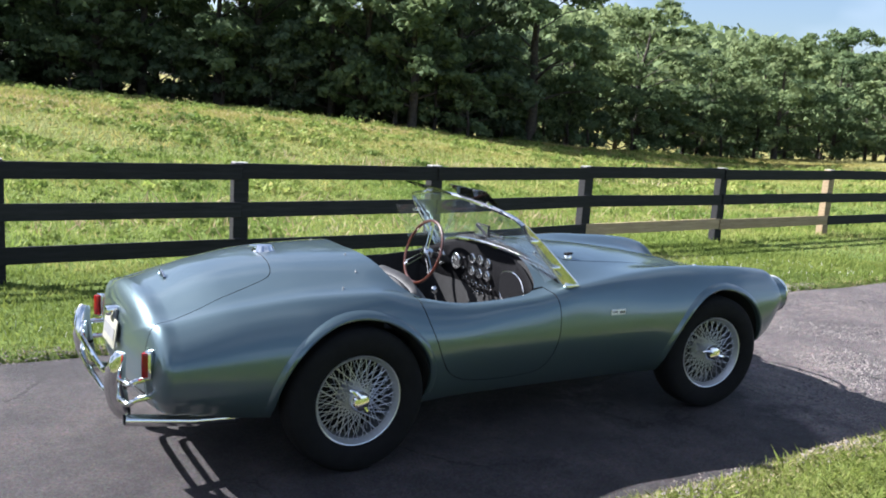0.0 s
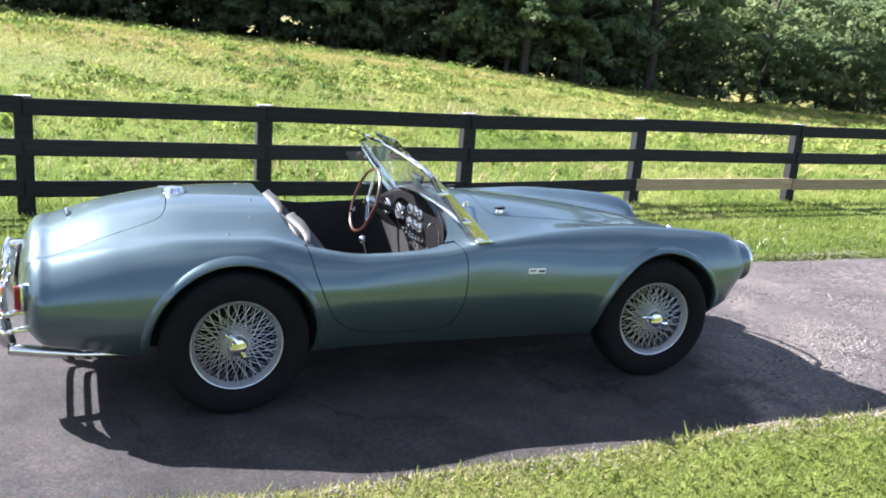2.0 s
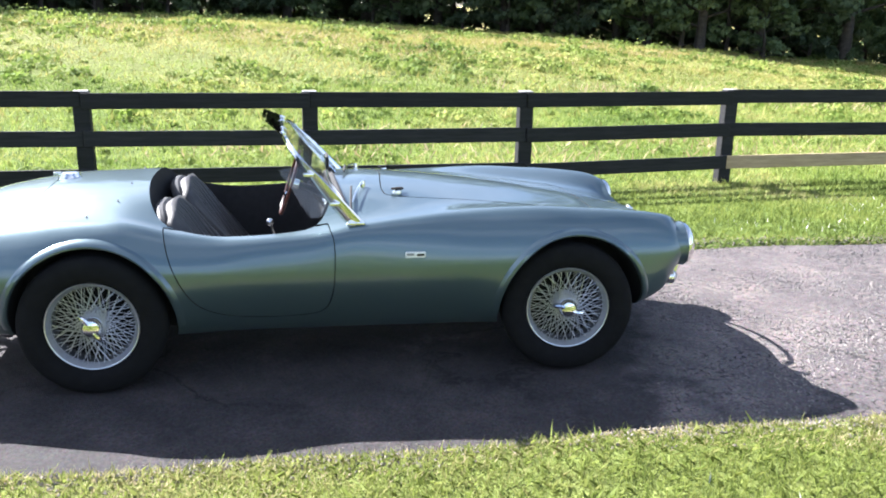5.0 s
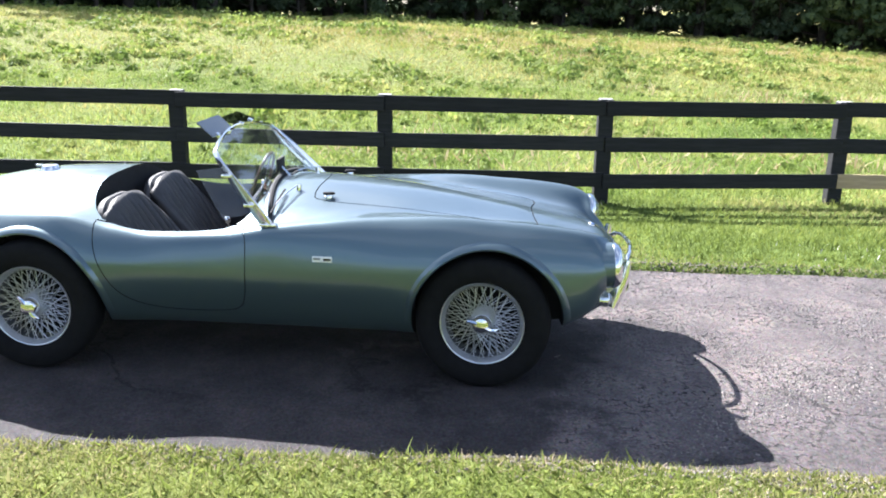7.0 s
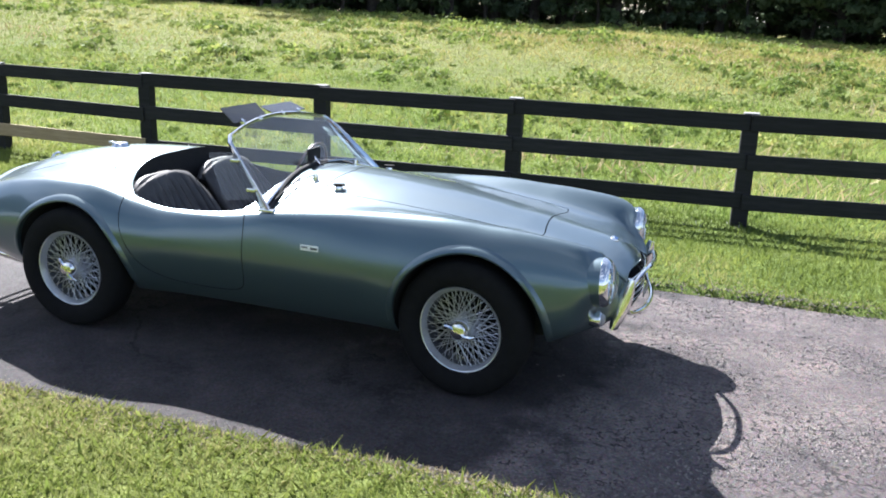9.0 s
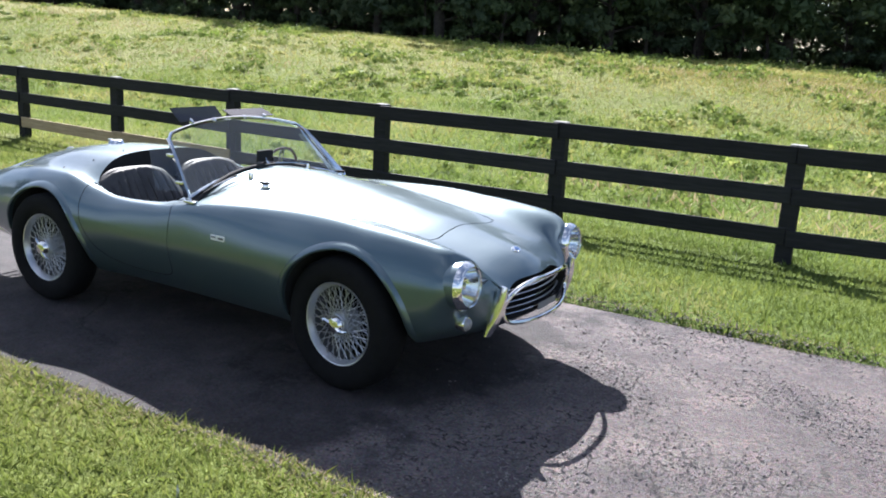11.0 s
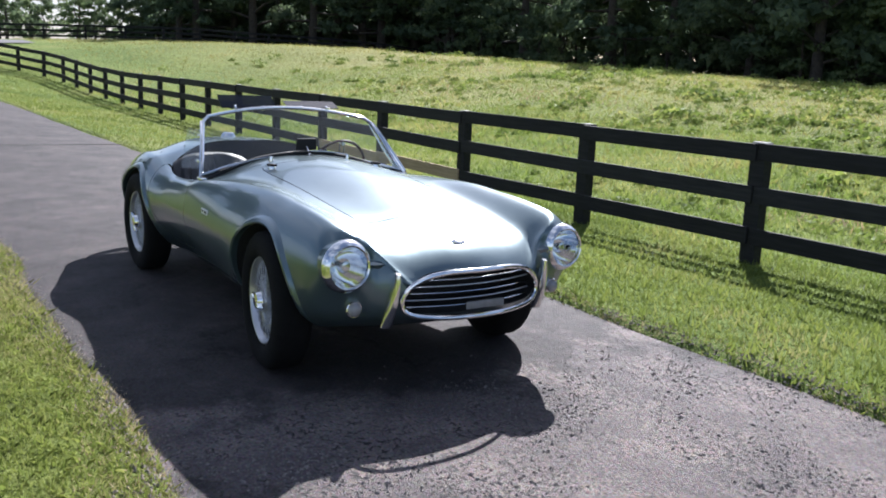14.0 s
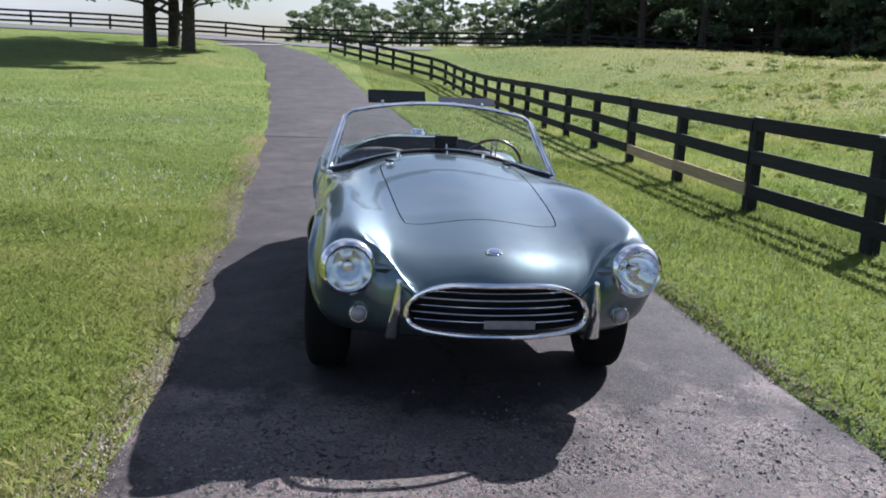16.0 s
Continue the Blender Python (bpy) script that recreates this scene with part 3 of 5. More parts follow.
def tree_meshes(seed, height, spread, leaf, count, low=0.15, conifer=False):
    """Trunk with limbs; each limb carries boughs, each bough a few domed clumps of leaves."""
    rng = np.random.RandomState(seed)
    verts, faces, lobes = [], [], []
    r0 = height * 0.022 + 0.05
    n = 8
    trunk = [np.array([0.25 * math.sin(i * 0.9 + seed) * i / n, 0.25 * math.cos(i * 1.1 + seed) * i / n, height * 0.86 * i / n]) for i in range(n + 1)]
    limb(verts, faces, [trunk[0] - (0, 0, 0.5)] + trunk, [r0 * 1.35] + [r0 * (1 - 0.85 * i / n) for i in range(n + 1)], 8)
    k = 26 if conifer else (22 if height > 6 else 14)
    for j in range(k):
        t = low + (0.97 - low) * (j + rng.rand()) / k
        base = trunk[0] * (1 - t) + np.array([trunk[int(t * n)][0], trunk[int(t * n)][1], height * 0.86 * t])
        ang = j * 2.4 + rng.rand()
        if conifer:
            reach = spread * 0.5 * (1.05 - t) ** 0.8 * (0.8 + 0.4 * rng.rand())
            rise = -0.05 * reach
        else:
            reach = spread * 0.5 * (0.35 + 1.0 * math.sin(math.pi * (0.18 + 0.72 * t))) * (0.5 + 0.55 * rng.rand()) * 0.8
            rise = reach * (0.15 + 0.6 * t)
        d = np.array([math.cos(ang), math.sin(ang), 0.0])
        tip = base + d * reach + (0, 0, rise)
        mid = base + d * reach * 0.5 + (0, 0, rise * 0.7)
        rr = r0 * 0.33 * (1.1 - t)
        limb(verts, faces, [base, mid, tip], [rr, rr * 0.6, rr * 0.2], 4)
        size = (0.115 + 0.06 * rng.rand()) * spread * (0.7 if conifer else 1.0)
        lobes.append((tip, size))
        lobes.append((mid * 0.6 + tip * 0.4 + (0, 0, size * 0.4), size * 0.8))
    lobes.append((np.array([0, 0, height * 0.9]), spread * (0.08 if conifer else 0.16)))
    # clumps sit on the outside of each bough
    clumps = []
    for c, sz in lobes:
        for _ in range(7):
            d = rng.normal(size=3)
            d[2] = abs(d[2]) * 0.9 - 0.25
            d /= np.linalg.norm(d)
            clumps.append((c + d * sz * np.array([0.75, 0.75, 0.62]), sz * (0.26 + 0.26 * rng.rand())))
    weights = np.array([q * q for _, q in clumps])
    pick = rng.choice(len(clumps), count, p=weights / weights.sum())
    c = np.array([clumps[i][0] for i in pick])
    s = np.array([clumps[i][1] for i in pick])
    d = rng.normal(size=(count, 3))
    d[:, 2] = np.where(rng.rand(count) < 0.75, np.abs(d[:, 2]), d[:, 2])
    d /= np.linalg.norm(d, axis=1, keepdims=True)
    rad = s * (0.75 + 0.45 * rng.rand(count))
    p = c + d * np.stack([rad, rad, rad * 0.75], -1)
    p[:, 2] = np.maximum(p[:, 2], 0.05 + 0.5 * rng.rand(count))
    quad = sprays(p, d, leaf * (0.5 + rng.rand(count)), rng)
    tm = mesh_from("trunk", verts, faces, True)
    tm.materials.append(M_BARK)
    cm = tri_mesh("crown", quad, 3)
    return tm, cm


def plant(name, kinds, x, y, scale, turn, label, material_key, group="trees of the wood's edge"):
    tm, crowns = kinds
    z = float(land(x, y))
    root = empty(name)
    part("trunk", tm, None, root)
    part("crown", crowns[material_key], None, root)
    root.matrix_basis = pose(x, y, z - 0.05, 0, 0, turn) @ Matrix.Diagonal((scale[0], scale[0], scale[1], 1))
    return tagged(root, label, "tree", group)


def build_trees():
    rng = random.Random(11)
    mats = {"mid": M_LEAF, "pale": M_LEAF_PALE, "dark": M_LEAF_DARK}
    kinds = []
    for seed, h, s, n, low, con in ((1, 13, 9.5, 8000, 0.08, False), (2, 15, 8.5, 8000, 0.12, False), (3, 11, 9.0, 7600, 0.05, False), (4, 17, 7.5, 6200, 0.12, True), (5, 5.0, 5.5, 2100, 0.02, False)):
        tm, cm = tree_meshes(seed, h, s, 0.17 if h > 6 else 0.14, n, low, con)
        crowns = {}
        for key, m in mats.items():
            c = cm.copy()
            c.materials.append(m)
            crowns[key] = c
        kinds.append((tm, crowns))
    names = {"mid": "leafy broad tree at the wood's edge", "pale": "pale green leafy tree catching the sun", "dark": "dark shaded tree in the wood's edge"}

    def row(a0, a1, n, dist, mix, size, jit, kindpick=(0, 1, 2)):
        for k in range(n):
            a = radians(a0 + (a1 - a0) * (k + 0.5 + rng.uniform(-0.3, 0.3)) / n)
            d = dist(math.degrees(a)) + rng.uniform(-jit, jit)
            x, y = 3 + d * math.cos(a), -3.5 + d * math.sin(a)
            key = rng.choice(mix)
            s = size * rng.uniform(0.85, 1.2)
            plant("tree", kinds[rng.choice(kindpick)], x, y, (s, s * rng.uniform(0.9, 1.1)), rng.uniform(0, 360), names[key], key)

    edge = spline(WOOD_EDGE)
    row(12, 60, 12, lambda a: edge(a) + 12, ("dark", "mid", "dark"), 0.60, 3)
    row(12, 61, 11, lambda a: edge(a) + 27, ("mid", "dark"), 0.74, 4)
    row(12, 61, 14, lambda a: edge(a) + 6, ("mid", "dark"), 0.9, 2, (4,))
    row(12, 60, 22, lambda a: edge(a) + 2.5, ("dark", "mid"), 0.75, 1.5, (4,))
    # single trees that stand out before the hill
    for a, d, kind, sx, sz, key in ((40.3, 61, 2, 0.78, 0.74, "pale"), (44.6, 67, 1, 0.58, 0.58, "pale"), (49.3, 60, 0, 1.02, 0.78, "pale"), (54.2, 55, 2, 0.68, 0.72, "pale"), (33.6, 63, 4, 1.25, 0.95, "pale"),
                                    (31.0, 68, 2, 0.62, 0.66, "mid"), (36.6, 70, 1, 0.62, 0.60, "mid"), (57.0, 51, 1, 1.0, 0.95, "mid"), (27.0, 72, 0, 0.7, 0.6, "pale")):
        x, y = 3 + d * math.cos(radians(a)), -3.5 + d * math.sin(radians(a))
        plant("tree", kinds[kind], x, y, (sx, sz), a * 7, names[key], key)
    row(60, 106, 14, edge, ("mid", "mid", "dark", "pale"), 0.95, 2)
    row(60, 150, 14, lambda a: edge(a) + 8, ("dark", "mid", "dark"), 1.15, 3, (0, 1, 3))
    row(104, 146, 11, edge, ("dark", "dark", "mid"), 0.95, 2, (0, 1, 2, 3))
    row(60, 146, 30, lambda a: edge(a) - 1.0, ("dark", "mid"), 0.75, 1.0, (4,))
    row(58, 146, 44, lambda a: edge(a) + 5, ("dark", "dark", "mid"), 1.0, 1.5, (4,))
    row(60, 165, 44, lambda a: edge(a) + 11, ("dark", "dark", "mid"), 1.35, 2, (4,))
    row(143, 163, 12, lambda a: edge(a) + 2, ("dark",), 1.05, 4, (3, 1))
    row(143, 163, 7, lambda a: edge(a) + 14, ("dark", "dark", "mid"), 1.0, 4, (3, 0))
    row(138, 164, 26, lambda a: edge(a) + 7, ("dark", "dark", "mid"), 1.0, 3, (4,))
    row(138, 162, 14, lambda a: edge(a) + 16, ("dark",), 0.8, 3, (0, 2))
    row(104, 146, 22, lambda a: edge(a) + 2.5, ("dark",), 0.85, 0.8, (4,))
    # low hazy trees past the lane
    row(164, 180, 9, lambda a: 108, ("mid", "pale", "mid"), 0.50, 6)
    row(162, 181, 14, lambda a: 96, ("mid", "dark", "pale"), 0.75, 4, (4,))
    # wood on the far hill, one mass; its pale colour stands in for haze
    r = np.random.RandomState(8)
    n = 46000
    a = np.radians(r.uniform(8, 68, n))
    d = r.uniform(118, 270, n)
    x, y = 3 + d * np.cos(a), -3.5 + d * np.sin(a)
    cell = 7.0
    cx, cy = np.round(x / cell) * cell, np.round(y / cell) * cell
    hh = np.abs(np.sin(cx * 12.9898 + cy * 78.233) * 43758.5453) % 1.0
    cx, cy = cx + 2.5 * (hh - 0.5), cy + 2.5 * ((hh * 7.3) % 1 - 0.5)
    th, ph = r.uniform(0, 2 * np.pi, n), np.arccos(r.uniform(-0.3, 1, n))
    rad = 3.4 + 1.8 * hh + r.normal(size=n) * 0.3
    top = 4.5 + 4.5 * hh
    p = np.stack([cx + rad * np.sin(ph) * np.cos(th), cy + rad * np.sin(ph) * np.sin(th), land(cx, cy) + top + rad * 1.1 * np.cos(ph) - 2], -1)
    u = r.normal(size=(n, 3))
    u /= np.linalg.norm(u, axis=1, keepdims=True)
    w = np.cross(u, r.normal(size=(n, 3)))
    w /= np.linalg.norm(w, axis=1, keepdims=True)
    s = r.uniform(0.6, 1.3, n)[:, None]
    me = tri_mesh("far_wood", np.stack([p - u * s, p + w * s * 0.6, p + u * s, p - w * s * 0.6], 1), 4)
    me.materials.append(M_LEAF_PALE)
    tagged(new("far_wood", me), "distant green wood covering the hill", "wood", kind="stuff")
    # three old trees beside the drive's end
    tm, cm = tree_meshes(21, 15, 13, 0.20, 14000, 0.13)
    crowns = {}
    for key, m in mats.items():
        c = cm.copy()
        c.materials.append(m)
        crowns[key] = c
    for x, y, t in ((-45.1, -10.25, 20), (-46.5, -9.2, 140), (-43.4, -7.95, 250)):
        plant("tree", (tm, crowns), x, y, (1.0, 1.0), t, "tall dark-trunked tree on the lawn by the lane", "dark", "old trees by the lane")


# ---- grass ----
def blades(name, n, area, hgt, wid, seed, material, label, keep=None, lean=0.5, tuft=1, spread=0.05, bent=True):
    r = np.random.RandomState(seed)
    (x0, x1), (y0, y1) = area
    x, y = r.uniform(x0, x1, n), r.uniform(y0, y1, n)
    if keep is not None:
        k = keep(x, y, r)
        x, y = x[k], y[k]
    if tuft > 1:
        x, y = np.repeat(x, tuft), np.repeat(y, tuft)
        size = np.repeat(r.uniform(0.5, 1.3, len(x) // tuft), tuft)
        x, y = x + r.normal(size=len(x)) * spread, y + r.normal(size=len(x)) * spread
    else:
        size = 1.0
    n = len(x)
    z = soil(x, y)
    h = hgt * (0.45 + 0.9 * r.rand(n) ** 1.5) * size
    a = r.uniform(0, 2 * np.pi, n)
    b = r.uniform(0, 2 * np.pi, n)
    w = wid * (0.6 + 0.8 * r.rand(n))
    ln = h * lean * r.rand(n) * 1.6
    p = np.stack([x, y, z - 0.01], -1)
    s = np.stack([np.cos(a) * w, np.sin(a) * w, np.zeros(n)], -1)
    tip = p + np.stack([np.cos(b) * ln, np.sin(b) * ln, h], -1)
    mid = p + np.stack([np.cos(b) * ln * 0.3, np.sin(b) * ln * 0.3, h * 0.6], -1)
    if bent:
        me = tri_mesh(name, np.stack([p - s, p + s, mid + s * 0.75, tip, mid - s * 0.75], 1), 5)
    else:
        me = tri_mesh(name, np.stack([p - s, p + s, tip], 1), 3)
    me.materials.append(material)
    return tagged(new(name, me), label, "grass", kind="stuff")


def build_grass():
    def off_road(margin):
        def keep(x, y, r):
            return np.abs(y - road_mid(x)) > 1.47 * road_wide(x) + margin + 0.05 * np.sin(x * 3.1) + r.uniform(-0.05, 0.08, len(x))
        return keep

    def thin(cx, cy, near, far, margin=0.0, ylim=None):
        base = off_road(margin)

        def keep(x, y, r):
            d = np.hypot(x - cx, y - cy)
            return base(x, y, r) & (r.rand(len(x)) < np.clip(near / np.maximum(d, near), 0, 1) ** far)
        return keep

    lawn = "short mown lawn grass with clover beside the drive"
    blades("lawn_grass", 90000, ((-1.6, 5.2), (-3.4, -1.35)), 0.036, 0.0026, 1, M_LAWN, lawn, thin(2.5, -1.5, 1.8, 1.2), lean=1.0)
    blades("lawn_grass", 150000, ((-7, 6), (-5.5, -1.35)), 0.042, 0.0040, 31, M_LAWN, lawn, thin(2.0, -1.5, 3.4, 1.3), lean=0.9, bent=False)
    blades("lawn_grass", 110000, ((-40, 3), (-22, -1.35)), 0.055, 0.010, 2, M_LAWN, lawn, thin(1, -2, 7, 1.0), lean=1.0, bent=False)
    blades("lawn_grass", 100000, ((-8, 9), (1.4, 4.9)), 0.05, 0.006, 3, M_LAWN, lawn, off_road(0.0), lean=0.9, bent=False)
    blades("lawn_grass", 60000, ((-45, 22), (1.2, 6.0)), 0.07, 0.011, 4, M_LAWN, lawn, off_road(0.05), bent=False)
    past = "long uneven pasture grass behind the fence"
    blades("pasture_grass", 120000, ((-15, 15), (4.6, 14)), 0.085, 0.007, 5, M_FIELD, past, lean=0.8, bent=False)
    blades("pasture_grass", 40000, ((-32, 30), (5.0, 34)), 0.10, 0.013, 6, M_FIELD, past, tuft=4, spread=0.14, lean=1.0, bent=False)
    blades("pasture_grass", 27000, ((-75, 75), (8.0, 66)), 0.13, 0.026, 7, M_MEADOW, past, tuft=4, spread=0.3, lean=1.1, bent=False)

    def patchy(x, y, r):
        k = np.sin(x * 0.45 + 2 * np.sin(y * 0.21)) + np.sin(y * 0.62 + 1.7 * np.sin(x * 0.33)) + np.sin(x * 1.3 + y * 0.9)
        return k > 0.1 + 1.2 * r.rand(len(x))

    def clumps(name, n, area, size, leaf, per, seed, material, label, keep):
        """Low domes of broad leaves, no two alike."""
        r = np.random.RandomState(seed)
        (x0, x1), (y0, y1) = area
        x, y = r.uniform(x0, x1, n), r.uniform(y0, y1, n)
        k = keep(x, y, r)
        x, y = np.repeat(x[k], per), np.repeat(y[k], per)
        m = len(x)
        rad = np.repeat(size * (0.45 + 1.1 * r.rand(m // per) ** 1.6), per)
        tall = np.repeat(0.35 + 0.45 * r.rand(m // per), per)
        d = r.normal(size=(m, 3))
        d[:, 2] = np.abs(d[:, 2])
        d /= np.linalg.norm(d, axis=1, keepdims=True)
        q = rad * (0.6 + 0.5 * r.rand(m))
        p = np.stack([x + d[:, 0] * q, y + d[:, 1] * q, 0 * x + d[:, 2] * q * tall], -1)
        p[:, 2] += soil(p[:, 0], p[:, 1]) + 0.01
        me = tri_mesh(name, sprays(p, d, leaf * (0.5 + r.rand(m)), r, 0.5), 3)
        me.materials.append(material)
        tagged(new(name, me), label, "weeds", kind="stuff")

    def open_field(x, y, r):
        k = np.sin(x * 0.45 + 2 * np.sin(y * 0.21)) + np.sin(y * 0.62 + 1.7 * np.sin(x * 0.33)) + np.sin(x * 1.3 + y * 0.9)
        return (k > -1.2 + 2.4 * r.rand(len(x))) & (r.rand(len(x)) < np.clip((x + 45) / 40.0, 0.15, 1.0))
    weeds = "leafy weed clumps dotted over the pasture"
    clumps("weed_clumps", 2400, ((-26, 18), (5.4, 22)), 0.16, 0.030, 34, 8, M_WEED, weeds, open_field)
    clumps("weed_clumps", 3000, ((-42, 42), (14, 50)), 0.36, 0.055, 44, 28, M_WEED, weeds, open_field)
    clumps("weed_clumps", 2600, ((-42, 42), (10, 50)), 0.30, 0.050, 40, 29, M_FIELD, "yellow-green clumps of long pasture grass", open_field)

    def upper(x, y, r):
        k = np.sin(x * 0.21 + 1.5 * np.sin(y * 0.35)) + np.sin(y * 0.9 + 1.2 * np.sin(x * 0.17))
        return (k > -1.3 + 2.6 * r.rand(len(x))) & (r.rand(len(x)) < sstep(12, 27, y) * sstep(-22, 2, x))
    blades("seed_grass", 60000, ((-30, 48), (12, 50)), 0.12, 0.020, 30, M_DRY, "tan seed heads of grass on the upper slope", upper, tuft=7, spread=0.3, lean=1.2, bent=False)
    def lawn_patch(x, y, r):
        k = np.sin(x * 0.9 + 2 * np.sin(y * 0.7)) + np.sin(y * 1.3 + 1.7 * np.sin(x * 0.6)) + np.sin(x * 2.1 + y * 1.7)
        return (np.abs(y - road_mid(x)) > 1.7) & (k > 0.3 + 1.4 * r.rand(len(x)))
    blades("lawn_weeds", 3200, ((-30, 6), (-14, -1.7)), 0.055, 0.011, 18, M_WEED, "broad-leaved weeds scattered in the lawn", lawn_patch, tuft=9, spread=0.07, lean=1.6, bent=False)
    blades("lawn_weeds", 900, ((-8, 8), (1.7, 4.9)), 0.055, 0.010, 19, M_WEED, "broad-leaved weeds scattered in the lawn", lawn_patch, tuft=9, spread=0.07, lean=1.6, bent=False)
    blades("clover_flowers", 15000, ((-18, 5), (-9, -1.8)), 0.050, 0.0055, 20, M_CLOVER, "tiny white clover heads in the lawn", lawn_patch, lean=0.4, bent=True)
    blades("clover_flowers", 2200, ((-6, 8), (1.8, 4.6)), 0.050, 0.004, 21, M_CLOVER, "tiny white clover heads in the lawn", lawn_patch, lean=0.4, bent=True)

    def dry(x, y, r):
        k = np.sin(x * 0.21 + 1.5 * np.sin(y * 0.35)) + np.sin(y * 0.9 + 1.2 * np.sin(x * 0.17))
        return (k > 0.5 + 0.9 * r.rand(len(x))) & (r.rand(len(x)) < 0.3 + 0.7 * sstep(-18, 0, x))
    blades("dry_grass", 12000, ((-34, 34), (6, 40)), 0.16, 0.016, 22, M_STRAW, "dry tan grass streaks across the pasture", dry, tuft=7, spread=0.22, lean=1.1, bent=False)
    edge = "dry straw-coloured grass along the drive's edge"

    def rim(x, y, r):
        o = np.abs(y - road_mid(x))
        return (o > 1.43) & (o < 1.66 + 0.09 * np.sin(x * 2.1) + 0.14 * r.rand(len(x)))
    blades("verge_grass", 70000, ((-9, 6), (-2.1, -1.3)), 0.026, 0.0040, 9, M_STRAW, edge, rim, 1.2, bent=False)
    blades("verge_grass", 24000, ((-6, 8), (1.3, 1.9)), 0.024, 0.0028, 10, M_STRAW, edge, rim, 1.2, bent=False)


def build_grit():
    """Crumbled stone along the edges of the drive."""
    r = np.random.RandomState(31)
    n = 20000
    x = r.uniform(-6, 6.5, n)
    s = np.where(r.rand(n) < 0.65, -1.0, 1.0)
    wob = 0.04 * np.sin(x * 2.1) + 0.03 * np.sin(x * 5.3 + 1)
    off = s * (1.50 + wob + 0.075 * r.normal(size=n))
    y = road_mid(x) + off
    z = np.maximum(soil(x, y), land(x, road_mid(x)) - 0.03) + 0.003
    q = (0.003 + 0.011 * r.rand(n) ** 2)[:, None]
    c = np.stack([x, y, z], -1)
    a = r.uniform(0, 2 * np.pi, n)
    u = np.stack([np.cos(a), np.sin(a), np.zeros(n)], -1) * q
    v = np.stack([-np.sin(a), np.cos(a), np.zeros(n)], -1) * q * r.uniform(0.5, 1.0, n)[:, None]
    w = np.stack([np.zeros(n), np.zeros(n), np.ones(n)], -1) * q * 0.7
    faces = []
    for k in range(4):
        p, o = ((u, v), (v, -u), (-u, -v), (-v, u))[k]
        faces += [np.stack([c + p, c + o, c + w], 1)]
    me = tri_mesh("edge_grit", np.concatenate(faces), 3)
    me.materials.append(M_GRIT)
    tagged(new("edge_grit", me), "pale crumbled stone grit along the drive's edges", "gravel", kind="stuff")


def build_chips():
    """Loose chips lying on the crumbled stretch of the drive."""
    r = np.random.RandomState(41)
    n = 30000
    x, y = r.uniform(2.4, 6.4, n), r.uniform(-1.45, 1.45, n)
    k = np.sin(x * 4.1 + 2.2 * np.sin(y * 3.3)) + np.sin(y * 5.2 + 1.9 * np.sin(x * 2.7)) + 0.8 * np.sin(x * 11 + y * 9)
    keep = (k > -0.9 + 2.6 * r.rand(n)) & (r.rand(n) < sstep(2.4, 3.6, x))
    x, y = x[keep], y[keep]
    n = len(x)
    q = (0.002 + 0.0065 * r.rand(n) ** 2.5)[:, None]
    e = np.abs(y) / 1.56
    c = np.stack([x, y + road_mid(x), land(x, road_mid(x)) - 0.03 * e ** 4], -1)
    a = r.uniform(0, 2 * np.pi, n)
    u = np.stack([np.cos(a), np.sin(a), 0 * a], -1) * q * r.uniform(1.0, 2.0, n)[:, None]
    v = np.stack([-np.sin(a), np.cos(a), 0 * a], -1) * q
    w = np.stack([r.uniform(-0.3, 0.3, n), r.uniform(-0.3, 0.3, n), r.uniform(0.7, 1.3, n)], -1) * q
    sides = ((u, v), (v, -u), (-u, -v), (-v, u))
    me = tri_mesh("loose_chips", np.concatenate([np.stack([c + p, c + o, c + w], 1) for p, o in sides]), 3)
    me.materials.append(M_CHIPS)
    tagged(new("loose_chips", me), "loose grey stone chips on the worn asphalt", "gravel", kind="stuff")


build_ground()
build_road()
build_fences()
build_trees()
build_grass()
build_grit()
build_chips()


# ---- the car: rear axle at x = 0, front axle at x = 2.286 ----
AXLE_F, HUB_Z = 2.286, 0.335
X_TAIL, X_NOSE = -0.78, 2.665
C_W = spline([(-0.78, 0.640), (-0.45, 0.705), (-0.10, 0.760), (0.30, 0.752), (0.70, 0.738), (1.20, 0.742), (1.80, 0.752), (2.29, 0.765), (2.60, 0.745), (2.83, 0.720), (2.9, 0.708)])
C_ZW = spline([(-0.78, 0.52), (0.0, 0.570), (0.6, 0.565), (1.2, 0.570), (1.8, 0.578), (2.3, 0.582), (2.8, 0.565)])
C_ZB = spline([(-0.78, 0.290), (-0.40, 0.255), (0.0, 0.242), (0.5, 0.222), (1.5, 0.216), (2.2, 0.235), (2.55, 0.265), (2.83, 0.31), (2.9, 0.33)])
C_YC = spline([(-0.78, 0.48), (-0.4, 0.55), (0.0, 0.60), (0.4, 0.625), (0.8, 0.660), (1.15, 0.665), (1.5, 0.635), (1.9, 0.60), (2.3, 0.60), (2.6, 0.605), (2.8, 0.60)])
C_ZC = spline([(-0.78, 0.698), (-0.5, 0.760), (-0.15, 0.802), (0.1, 0.806), (0.40, 0.748), (0.62, 0.722), (0.95, 0.736), (1.25, 0.782), (1.7, 0.822), (2.1, 0.837), (2.4, 0.820), (2.65, 0.783), (2.80, 0.752), (2.9, 0.732)])
C_YV = spline([(-0.78, 0.25), (0.0, 0.34), (0.8, 0.40), (1.2, 0.42), (1.6, 0.42), (2.2, 0.42), (2.8, 0.40)])
